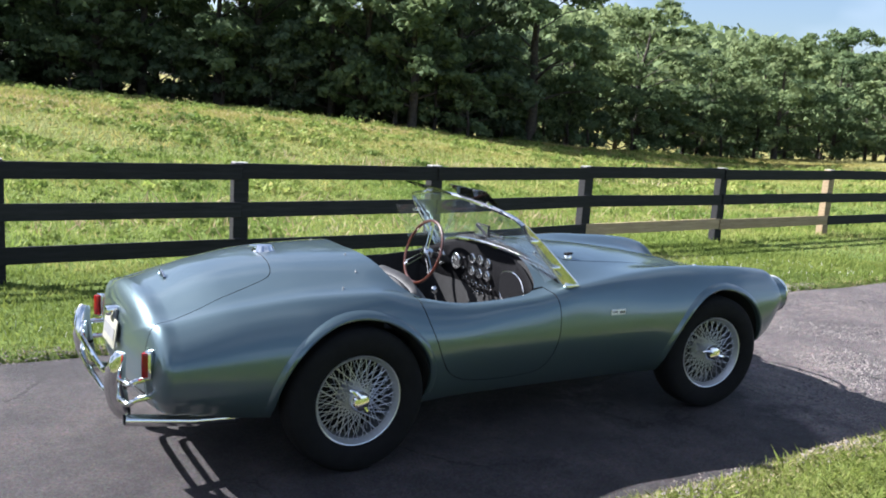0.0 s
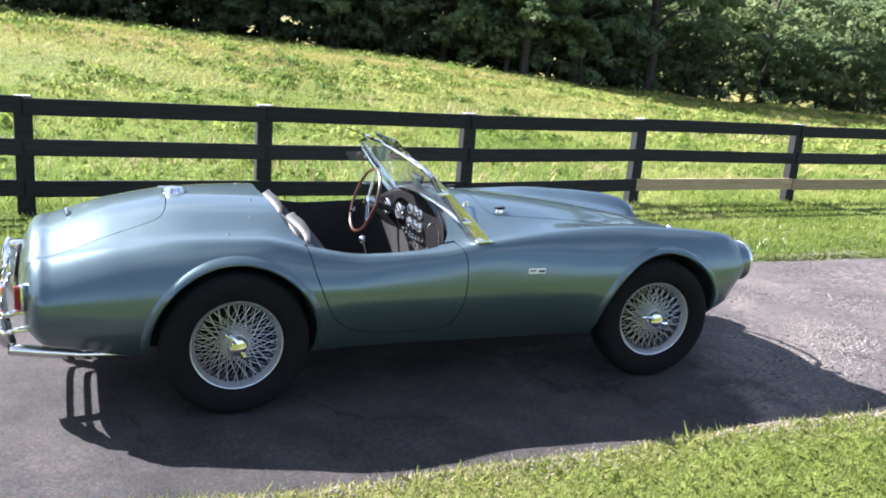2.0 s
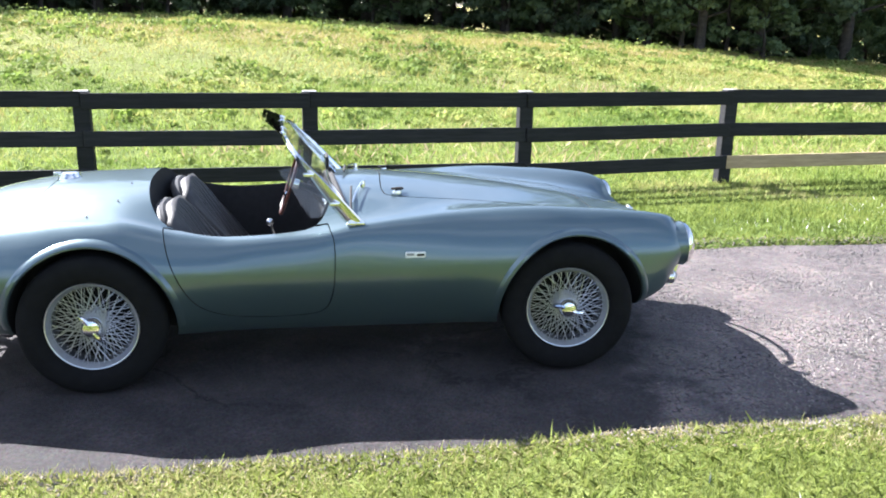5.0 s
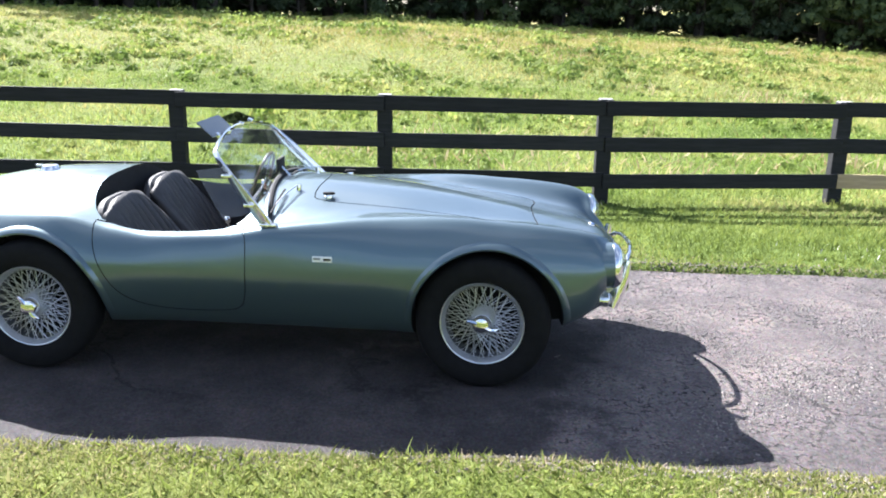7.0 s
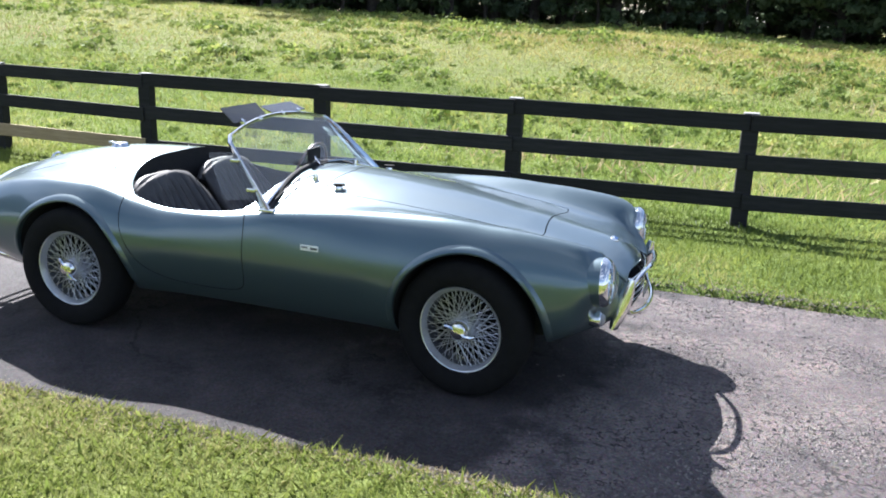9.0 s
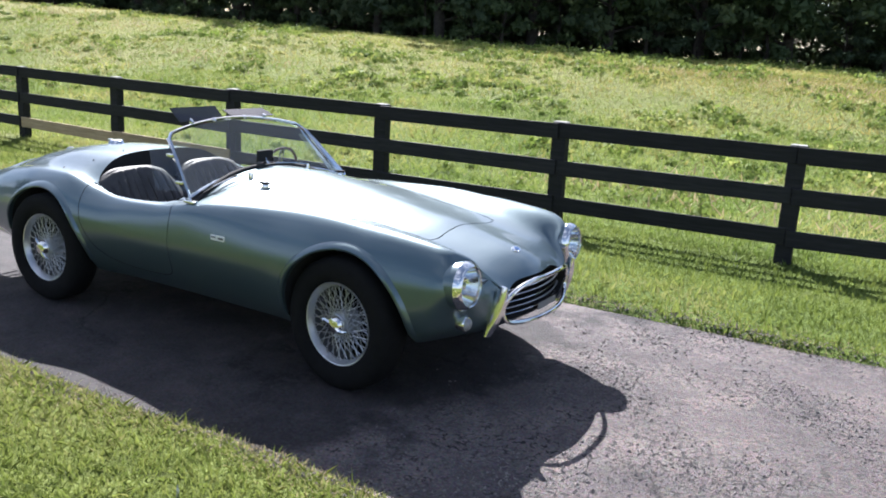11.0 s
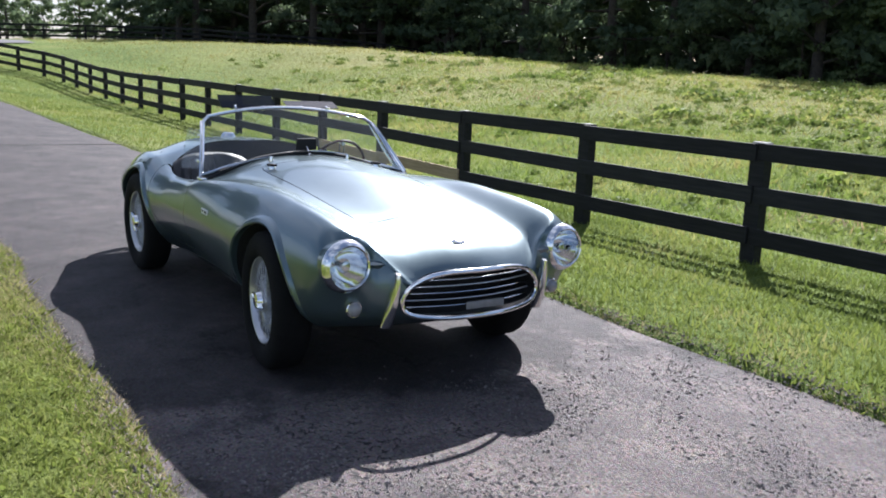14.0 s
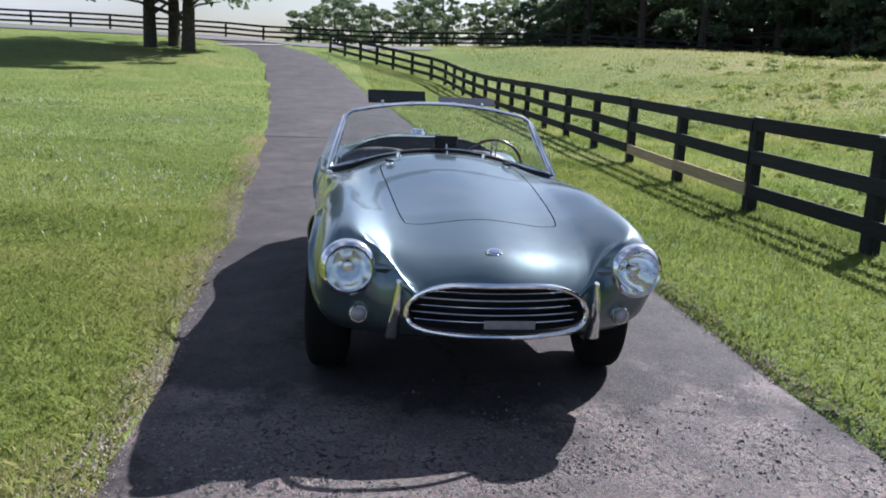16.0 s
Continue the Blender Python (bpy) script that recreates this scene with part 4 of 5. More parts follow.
C_ZV = spline([(-0.78, 0.748), (-0.5, 0.83), (-0.15, 0.878), (0.15, 0.885), (0.6, 0.87), (1.0, 0.845), (1.3, 0.848), (1.7, 0.832), (2.1, 0.800), (2.4, 0.764), (2.5, 0.740), (2.6, 0.706), (2.7, 0.664), (2.78, 0.624), (2.86, 0.578), (2.9, 0.555)])
C_ZT = spline([(-0.78, 0.765), (-0.5, 0.858), (-0.15, 0.908), (0.15, 0.914), (0.6, 0.90), (1.0, 0.905), (1.3, 0.910), (1.7, 0.884), (2.1, 0.836), (2.4, 0.778), (2.5, 0.742), (2.6, 0.705), (2.7, 0.668), (2.78, 0.630), (2.86, 0.584), (2.9, 0.560)])


C_TUCK = spline([(-0.9, 0.11), (-0.5, 0.11), (-0.1, 0.115), (0.3, 0.13), (0.6, 0.16), (1.2, 0.17), (1.7, 0.16), (2.0, 0.12), (2.3, 0.095), (2.6, 0.095), (2.9, 0.11)])


def hermite(p, q, tp, tq, n):
    out = []
    for i in range(n):
        t = i / n
        out.append(((2 * t**3 - 3 * t**2 + 1) * p[0] + (t**3 - 2 * t**2 + t) * tp[0] + (3 * t**2 - 2 * t**3) * q[0] + (t**3 - t**2) * tq[0],
                    (2 * t**3 - 3 * t**2 + 1) * p[1] + (t**3 - 2 * t**2 + t) * tp[1] + (3 * t**2 - 2 * t**3) * q[1] + (t**3 - t**2) * tq[1]))
    return out


def half_section(x):
    """Half of the body's outline across the car, from the belly's middle to the crown line."""
    w, zw, zb, yc, zc, yv, zv, zt = (c(x) for c in (C_W, C_ZW, C_ZB, C_YC, C_ZC, C_YV, C_ZV, C_ZT))
    wb = w - C_TUCK(x)
    pts = hermite((0, zb), (wb - 0.05, zb), (wb, 0), (wb * 0.6, 0), 7)
    pts += hermite((wb - 0.05, zb), (wb + 0.035, zb + 0.06), (0.11, 0.0), (0.06, 0.07), 5)
    h = zw - zb
    pts += hermite((wb + 0.035, zb + 0.06), (w, zw), (0.15, h * 0.50), (0, h * 0.9), 9)
    k = max(w - yc, zc - zw)
    pts += hermite((w, zw), (yc, zc), (0, k * 1.15), (-k * 0.85, 0.03 * k), 16)
    d = yc - yv
    slope = (zv - zc) / d
    pts += hermite((yc, zc), (yv, zv), (-d * 1.0, 0.03 * k), (-d, (zt - zc) * 0.6), 8)
    pts += hermite((yv, zv), (0, zt), (-yv, (zt - zc) * 0.6 * yv / d), (-yv, 0), 8)
    pts.append((0, zt))
    return pts


def body_bm():
    bm = bmesh.new()
    stations = [("t", s) for s in np.linspace(1.0, 0.08, 13)] + [("m", x) for x in np.linspace(X_TAIL, X_NOSE, 150)] + [("n", s) for s in np.linspace(0.05, 0.975, 24)]
    rings = []
    for kind, s in stations:
        if kind == "m":
            x, f, z0 = s, 1.0, 0.48
        else:
            a = math.sin(s * math.pi / 2)
            f = max((1 - a**3.0) ** (1 / 2.2), 0.0)
            x = X_TAIL - 0.130 * a if kind == "t" else X_NOSE + 0.190 * a
            z0 = 0.50
        half = half_section(X_TAIL if kind == "t" else x)
        if kind == "t" and f < 1e-4:
            rings.append([bm.verts.new((x - 0.007, 0, z0))])
            continue
        full = half + [(-y, z) for y, z in reversed(half[1:-1])]
        ring = []
        for y, z in full:
            yy, zz = y * f, z0 + (z - z0) * f
            if kind == "n":
                # the wings end round the lamps, the middle rolls down to the mouth
                wing = float(sstep(0.34, 0.57, abs(y)))
                zf = max(1 - a ** (2.6 + 3.6 * wing), 0.0) ** (1 / 2.15)
                zm = 0.47 + 0.135 * wing
                yy, zz = y * (1 - 0.20 * a**6), zm + (z - zm) * zf
            mid = 1 - float(sstep(0.34, 0.57, abs(yy)))
            reach = float(sstep(2.40, 2.85, x)) * (0.012 + 0.045 * mid)
            zz += 0.025 * float(sstep(2.30, 2.80, x)) * float(sstep(0.32, 0.45, zz))
            bow = reach + 0.130 * max(0.0, 1 - (yy / 0.60) ** 2) * float(sstep(2.20, 2.84, x)) - 0.006 * max(0.0, 1 - (yy / 0.6) ** 2) * float(sstep(-0.35, -0.8, x))
            under = -0.16 * float(sstep(0.42, 0.22, zz)) * float(sstep(2.5, 2.85, x)) + 0.07 * float(sstep(0.40, 0.22, zz)) * float(sstep(-0.5, -0.85, x))
            lamp = 0.064 * math.exp(-((abs(yy) - 0.602) ** 2 + (zz - 0.624) ** 2) / 0.024) * float(sstep(2.60, 2.84, x))
            # the wing's outer edge runs up to the lamp ring; a hollow lies between lamp and nose
            lamp += 0.036 * math.exp(-((abs(yy) - 0.715) ** 2 + (zz - 0.640) ** 2) / 0.0075) * float(sstep(2.66, 2.84, x))
            lamp -= 0.060 * math.exp(-((abs(yy) - 0.455) / 0.075) ** 2 - ((zz - 0.655) / 0.10) ** 2) * float(sstep(2.60, 2.84, x))
            ring.append(bm.verts.new((x + bow + under + lamp, yy, zz)))
        rings.append(ring)
    for a, b in zip(rings, rings[1:]):
        if len(a) == 1 or len(b) == 1:
            one, many = (a, b) if len(a) == 1 else (b, a)
            for k in range(len(many)):
                bm.faces.new((one[0], many[k], many[(k + 1) % len(many)]))
        else:
            for k in range(len(a)):
                bm.faces.new((a[k], a[(k + 1) % len(a)], b[(k + 1) % len(a)], b[k]))
    bm.faces.new(rings[-1])
    bmesh.ops.recalc_face_normals(bm, faces=bm.faces)
    return bm


def prism(outline, axis, lo, hi, centre=False):
    """A solid: a closed outline pulled along an axis ('x', 'y' or 'z')."""
    bm = bmesh.new()
    put = {"x": lambda a, b, c: (c, a, b), "y": lambda a, b, c: (a, c, b), "z": lambda a, b, c: (a, b, c)}[axis]
    r0 = [bm.verts.new(put(a, b, lo)) for a, b in outline]
    r1 = [bm.verts.new(put(a, b, hi)) for a, b in outline]
    n = len(outline)
    for k in range(n):
        bm.faces.new((r0[k], r0[(k + 1) % n], r1[(k + 1) % n], r1[k]))
    bm.faces.new(r0)
    bm.faces.new(r1)
    bmesh.ops.recalc_face_normals(bm, faces=bm.faces)
    return bm


def rounded(pts, n=6):
    return [(p.x, p.y) for p in smooth_path([(a, b, 0) for a, b in pts], n, True)]


def boolean(mesh, cutter_bm, op, material=None):
    """Cuts a mesh with a solid and gives a new mesh; the cut faces take the material."""
    cm = bpy.data.meshes.new("cutter")
    cutter_bm.to_mesh(cm)
    cutter_bm.free()
    if material:
        cm.materials.append(material)
    a, b = bpy.data.objects.new("work", mesh), bpy.data.objects.new("tool", cm)
    for o in (a, b):
        scene.collection.objects.link(o)
    mod = a.modifiers.new("cut", "BOOLEAN")
    mod.operation, mod.object, mod.solver = op, b, "EXACT"
    mod.material_mode = "TRANSFER"

    def extent(me):
        co = np.empty(len(me.vertices) * 3, np.float32)
        me.vertices.foreach_get("co", co)
        co = co.reshape(-1, 3)
        return co.min(0), co.max(0)
    low, high = extent(mesh)
    # a cut that leaves too little, or too much, is tried again with the tool a hair aside
    for k in range(12):
        b.location = (0.00037 * (k // 2), 0.00023 * (k // 2), -0.00031 * (k // 2))
        mod.use_self = bool(k % 2)
        deps = bpy.context.evaluated_depsgraph_get()
        deps.update()
        out = bpy.data.meshes.new_from_object(a.evaluated_get(deps))
        if len(out.vertices) < 20:
            continue
        lo, hi = extent(out)
        inside = bool((lo > low - 0.01).all() and (hi < high + 0.01).all())
        whole = op != "DIFFERENCE" or (len(out.vertices) > 0.6 * len(mesh.vertices) and bool((hi - lo > 0.93 * (high - low)).all()))
        smaller = op != "INTERSECT" or bool(((hi - lo) < 0.99 * (high - low)).any())
        if inside and whole and smaller:
            break
    bpy.data.objects.remove(a)
    bpy.data.objects.remove(b)
    return out


def finish(me, angle=28.0):
    me.polygons.foreach_set("use_smooth", [True] * len(me.polygons))
    me.set_sharp_from_angle(angle=radians(angle))
    return me


def circle_outline(cx, cz, r, n=72):
    return [(cx + r * math.cos(2 * math.pi * k / n), cz + r * math.sin(2 * math.pi * k / n)) for k in range(n)]


def grown(outline, d):
    """The outline moved outwards by d."""
    n, out = len(outline), []
    area = sum(outline[k][0] * outline[(k + 1) % n][1] - outline[(k + 1) % n][0] * outline[k][1] for k in range(n))
    sgn = 1 if area > 0 else -1
    for k in range(n):
        (x0, y0), (x1, y1) = outline[k - 1], outline[(k + 1) % n]
        l = math.hypot(x1 - x0, y1 - y0) or 1
        out.append((outline[k][0] + sgn * d * (y1 - y0) / l, outline[k][1] - sgn * d * (x1 - x0) / l))
    return out


from mathutils.bvhtree import BVHTree

ARCH_R, ARCH_F = 0.376, 0.378
ARCH_X = AXLE_F + 0.018
MOUTH = rounded([(0.0, 0.587), (0.20, 0.582), (0.315, 0.542), (0.365, 0.477), (0.335, 0.417), (0.20, 0.397), (0.0, 0.394), (-0.20, 0.397), (-0.335, 0.417), (-0.365, 0.477), (-0.315, 0.542), (-0.20, 0.582)])
DOOR = rounded([(0.325, 0.92), (0.335, 0.75), (0.375, 0.60), (0.455, 0.44), (0.565, 0.362), (0.72, 0.331), (0.93, 0.329), (1.055, 0.354), (1.100, 0.45), (1.112, 0.60), (1.108, 0.72), (1.07, 0.80), (1.03, 0.92)])
BONNET = rounded([(1.40, 0.0), (1.385, 0.20), (1.385, 0.32), (1.42, 0.372), (1.60, 0.385), (2.00, 0.375), (2.48, 0.350), (2.55, 0.305), (2.535, 0.15), (2.525, 0.0), (2.535, -0.15), (2.55, -0.305), (2.48, -0.350), (2.00, -0.375), (1.60, -0.385), (1.42, -0.372), (1.385, -0.32), (1.385, -0.20)])
BOOT = rounded([(-0.255, 0.0), (-0.265, 0.20), (-0.295, 0.33), (-0.36, 0.375), (-0.55, 0.415), (-0.75, 0.455), (-1.02, 0.46), (-1.10, 0.2), (-1.10, -0.2), (-1.02, -0.46), (-0.75, -0.455), (-0.55, -0.415), (-0.36, -0.375), (-0.295, -0.33), (-0.265, -0.20)])
COCKPIT = rounded([(0.215, 0.0), (0.228, 0.28), (0.262, 0.46), (0.335, 0.565), (0.46, 0.615), (0.66, 0.629), (0.85, 0.630), (1.02, 0.600), (1.10, 0.46), (1.14, 0.22), (1.15, 0.0), (1.14, -0.22), (1.10, -0.46), (1.02, -0.600), (0.85, -0.630), (0.66, -0.629), (0.46, -0.615), (0.335, -0.565), (0.262, -0.46), (0.228, -0.28)])


def build_car():
    car = empty("roadster_car")
    tagged(car, "blue-grey open two-seat sports roadster parked on the drive", "car")
    bm = body_bm()
    bvh = BVHTree.FromBMesh(bm)

    def side(x, z, s=-1):
        hit = bvh.ray_cast(Vector((x, s * 2.0, z)), Vector((0, -s, 0)))
        return hit[0].y if hit[0] else s * 0.7

    def top(x, y):
        hit = bvh.ray_cast(Vector((x, y, 2.0)), Vector((0, 0, -1)))
        return hit[0].z if hit[0] else 0.6

    def front(y, z, s=1):
        hit = bvh.ray_cast(Vector((s * 5.0, y, z)), Vector((-s, 0, 0)))
        return hit[0].x if hit[0] else s * 2.9

    me = bpy.data.meshes.new("body")
    bm.to_mesh(me)
    bm.free()
    me.materials.append(M_PAINT)
    # openings
    for ax, r in ((0.0, ARCH_R), (ARCH_X, ARCH_F)):
        for lo, hi in ((-1.2, -0.44), (0.44, 1.2)):
            me = boolean(me, prism(circle_outline(ax, HUB_Z, r), "y", lo, hi), "DIFFERENCE", M_BLACK)
    me = boolean(me, prism(COCKPIT, "z", 0.40, 1.5), "DIFFERENCE", M_BLACK)
    me = boolean(me, prism([(y + 0.0007, z + 0.0003) for y, z in MOUTH], "x", 2.755, 3.5), "DIFFERENCE", M_BLACK)
    for s in (-1, 1):
        me = boolean(me, prism(circle_outline(s * 0.598, 0.621, 0.098, 48), "x", 2.820, 3.5), "DIFFERENCE", M_BLACK)
    solid = me
    # doors, bonnet and boot lid are cut out with a fine gap round them
    panels = []
    for s in (-1, 1):
        lo, hi = (-1.2, -0.600) if s < 0 else (0.600, 1.2)
        deep = (lo, hi + 0.012) if s < 0 else (lo - 0.012, hi)
        panels.append(("door", prism(DOOR, "y", lo, hi), prism(grown(DOOR, 0.0045), "y", *deep)))
    panels.append(("bonnet", prism(BONNET, "z", 0.62, 1.5), prism(grown(BONNET, 0.006), "z", 0.605, 1.5)))
    body = solid
    for name, keep, gap in panels:
        p = finish(boolean(solid.copy(), keep, "INTERSECT", M_BLACK))
        body = boolean(body, gap, "DIFFERENCE", M_BLACK)
        ob = part(name, p, None, car, {"door": "smooth blue-grey door with no outside handle", "bonnet": "blue-grey bonnet with a shallow raised middle"}[name])
    # boot lid: a shell that follows the tail
    keep = prism(BOOT, "z", 0.40, 1.5)
    shell = boolean(solid.copy(), keep, "INTERSECT", M_BLACK)
    body = boolean(body, prism(grown(BOOT, 0.004), "z", 0.385, 1.5), "DIFFERENCE", M_BLACK)
    part("boot_lid", finish(shell), None, car, "blue-grey boot lid running down the tail")
    part("body", finish(body), None, car, "blue-grey metallic body with rounded wings")
    build_car_trim(car, side, top, front)
    build_cockpit(car, side, top)
    build_screen(car, top)
    for x, y in ((0.0, -1), (0.0, 1), (AXLE_F, -1), (AXLE_F, 1)):
        build_wheel(car, x, y)


def build_car_trim(car, side, top, front):
    # rolled lips round the wheel arches
    for ax, r in ((0.0, ARCH_R), (ARCH_X, ARCH_F)):
        for s in (-1, 1):
            bm = bmesh.new()
            rows = []
            for k in range(41):
                a = radians(-4 + 188 * k / 40)
                row = []
                fade = min(1.0, 6 * min(k, 40 - k) / 40)
                for rr, o in ((r - 0.002, -0.02), (r - 0.002, 0.010), (r + 0.006, 0.017), (r + 0.019, 0.017), (r + 0.029, 0.008), (r + 0.038, -0.004)):
                    x, z = ax + rr * math.cos(a), HUB_Z + rr * math.sin(a)
                    row.append(bm.verts.new((x, side(x, z, s) + s * (o * (0.4 + 0.6 * fade)), z)))
                rows.append(row)
            for p, q in zip(rows, rows[1:]):
                for j in range(5):
                    bm.faces.new((p[j], p[j + 1], q[j + 1], q[j]))
            part("wheel_arch_lip", bm, M_PAINT, car, "rolled body-coloured arch lip")
    # headlamps
    for s in (-1, 1):
        y, z, x = s * 0.598, 0.624, 2.886
        m = Matrix.Translation((x, y, z)) @ Matrix.Rotation(radians(90 - 3), 4, "Y")
        bm = bmesh.new()
        lathe(bm, [(0.0, -0.24), (0.06, -0.21), (0.098, -0.14), (0.111, -0.06), (0.1125, 0.030), (0.096, 0.024), (0.095, -0.060), (0.0, -0.062)], m, 40)
        lamp = part("headlamp", bm, M_PAINT, car, "round headlamp in a chrome ring")
        bm = bmesh.new()
        lathe(bm, [(0.087, 0.056), (0.094, 0.061), (0.103, 0.054), (0.112, 0.040), (0.116, 0.024), (0.112, 0.022), (0.089, 0.044), (0.087, 0.056)], m, 48)
        part("rim", bm, M_CHROME, lamp, "chrome lamp ring")
        bm = bmesh.new()
        lathe(bm, [(0.0, -0.055), (0.018, -0.053), (0.040, -0.043), (0.060, -0.025), (0.078, 0.005), (0.090, 0.047)], m, 32)
        part("reflector", bm, M_SILVER, lamp)
        bm = bmesh.new()
        lathe(bm, [(0.0, -0.05), (0.011, -0.048), (0.012, 0.004), (0.020, 0.006), (0.020, 0.022), (0.0, 0.028)], m, 16)
        part("bulb", bm, M_CHROME, lamp, "bright bulb with a small cap")
        bm = bmesh.new()
        lathe(bm, [(0.0, 0.092), (0.03, 0.090), (0.055, 0.084), (0.075, 0.074), (0.090, 0.056)], m, 36)
        lens = part("lens", bm, M_CLEAR, lamp, "clear domed glass lens")
        lens.visible_shadow = False
        # side lamps under them
        m = Matrix.Translation((front(s * 0.552, 0.43) - 0.008, s * 0.552, 0.43)) @ Matrix.Rotation(radians(90), 4, "Y")
        bm = bmesh.new()
        lathe(bm, [(0.0, -0.05), (0.022, -0.05), (0.032, -0.01), (0.037, 0.020), (0.038, 0.032), (0.034, 0.038), (0.0, 0.034)], m, 28)
        sl = part("side_lamp", bm, M_CHROME, car, "small round side lamp in chrome")
        bm = bmesh.new()
        lathe(bm, [(0.0325, 0.037), (0.028, 0.048), (0.016, 0.056), (0.0, 0.059)], m, 24)
        part("lens", bm, M_FROST, sl, "frosted clear lens")
    # front guard: ring of chrome tube round the mouth with bars, and two over-riders
    def guard_x(y):
        return 3.072 - 0.085 * (y / 0.4) ** 2
    bm = bmesh.new()
    ring = [(guard_x(y), y, 0.490 + (z - 0.490) * 1.03) for y, z in grown(MOUTH, 0.004)]
    tube(bm, ring, 0.0115, 10, True)
    guard = part("grille_guard", bm, M_CHROME, car, "chrome tube surround standing off the mouth")
    for k, z in enumerate((0.552, 0.522, 0.492, 0.462, 0.432)):
        half = 0.30 if z > 0.54 else (0.345 if z > 0.44 else 0.33)
        bm = bmesh.new()
        pts = [(guard_x(y) - 0.045, y, z) for y in np.linspace(-half, half, 13)]
        tube(bm, pts, 0.0046, 8, flat=0.7, up=(0, 0, 1))
        part("grille_bar", bm, M_CHROME if k % 2 == 0 else M_STEEL, guard)
    bm = bmesh.new()
    box(bm, (guard_x(0.0) - 0.03, 0.045, 0.427), (0.006, 0.21, 0.036), None, 0.003)
    part("badge_plate", bm, M_GREY, guard, "small plain grey plate in the grille")
    for s in (-1, 1):
        bm = bmesh.new()
        rows = []
        for k in range(19):
            v = k / 18
            wide = 0.007 + 0.027 * math.sin(math.pi * (0.12 + 0.80 * v)) ** 0.8
            thick = 0.010 + 0.020 * (1 - v) ** 0.8
            c = Vector((2.950 + 0.075 * v - 0.012 * v ** 4, s * (0.418 - 0.016 * v), 0.350 + 0.247 * v))
            rows.append([bm.verts.new(c + Vector((wide * math.cos(q), thick * math.sin(q), 0.22 * wide * -math.cos(q)))) for q in (2 * math.pi * j / 14 for j in range(14))])
        for p, q in zip(rows, rows[1:]):
            for j in range(14):
                bm.faces.new((p[j], p[(j + 1) % 14], q[(j + 1) % 14], q[j]))
        bm.faces.new(rows[0])
        bm.faces.new(rows[-1])
        orr = part("over_rider", bm, M_CHROME, car, "tall chrome over-rider")
        bm = bmesh.new()
        tube(bm, [(2.99, s * 0.41, 0.47), (2.80, s * 0.42, 0.468)], 0.009, 8)
        tube(bm, [(2.97, s * 0.412, 0.425), (2.80, s * 0.43, 0.425)], 0.009, 8)
        part("bracket", bm, M_CHROME, orr)
    # nose emblem
    tilt = Matrix.Translation((2.868, 0, top(2.868, 0) + 0.002)) @ Matrix.Rotation(radians(27), 4, "Y")
    bm = bmesh.new()
    lathe(bm, [(0.0, 0.004), (0.022, 0.004), (0.028, 0.003), (0.031, -0.003), (0.031, -0.006)], tilt @ Matrix.Diagonal((0.75, 1.15, 1, 1)), 32)
    emb = part("nose_badge", bm, M_CHROME, car, "oval chrome nose badge with a blue middle")
    bm = bmesh.new()
    lathe(bm, [(0.0, 0.0062), (0.017, 0.0058), (0.019, 0.003)], tilt @ Matrix.Diagonal((0.75, 1.15, 1, 1)), 24)
    part("enamel", bm, M_BLUE, emb)
    # flank badges: white plate with two dark bars in place of letters
    for s in (-1, 1):
        bx, bz = 1.497, 0.642
        rot = Matrix.Rotation(radians(0), 3, "X")
        yb = side(bx, bz, s)
        bm = bmesh.new()
        box(bm, (bx, yb + s * 0.002, bz), (0.098, 0.008, 0.030), rot, 0.003)
        bd = part("side_badge", bm, M_WHITE, car, "white flank badge with dark bars")
        for dx, w in ((-0.025, 0.034), (0.025, 0.036)):
            bm = bmesh.new()
            box(bm, (bx + dx, yb + s * 0.0065, bz + (0.003 if dx < 0 else 0)), (w, 0.002, 0.010), rot)
            part("bar", bm, M_GREY if dx < 0 else M_BLACK, bd)
    # bonnet latches
    for s in (-1, 1):
        lx, ly = 1.458, s * 0.337
        z = top(lx, ly)
        bm = bmesh.new()
        lathe(bm, [(0.0, 0.012), (0.018, 0.012), (0.021, 0.0), (0.021, -0.01)], Matrix.Translation((lx, ly, z)), 20)
        la = part("bonnet_latch", bm, M_CHROME, car, "chrome turn latch on the bonnet")
        bm = bmesh.new()
        box(bm, (lx, ly, z + 0.020), (0.062, 0.030, 0.012), Matrix.Rotation(radians(20), 3, "Z"), 0.005)
        part("handle", bm, M_TYRE, la)
    # fuel filler
    fz = top(-0.205, 0.0)
    bm = bmesh.new()
    lathe(bm, [(0.0, 0.030), (0.030, 0.030), (0.045, 0.025), (0.050, 0.014), (0.054, 0.004), (0.060, -0.006)], Matrix.Translation((-0.205, 0, fz)), 36)
    cap = part("filler_cap", bm, M_CHROME, car, "chrome flip filler cap on the rear deck")
    bm = bmesh.new()
    box(bm, (-0.265, 0, fz + 0.022), (0.04, 0.026, 0.014), None, 0.004)
    part("lever", bm, M_CHROME, cap)
    # hood studs along the deck
    for s in (-1, 1):
        for x, y in ((0.135, 0.22), (0.10, 0.42), (-0.02, 0.545)):
            bm = bmesh.new()
            z = top(x, s * y)
            lathe(bm, [(0.0, 0.010), (0.003, 0.009), (0.0025, 0.004), (0.005, 0.001), (0.005, -0.004)], Matrix.Translation((x, s * y, z)), 10)
            part("hood_stud", bm, M_GREY, car)
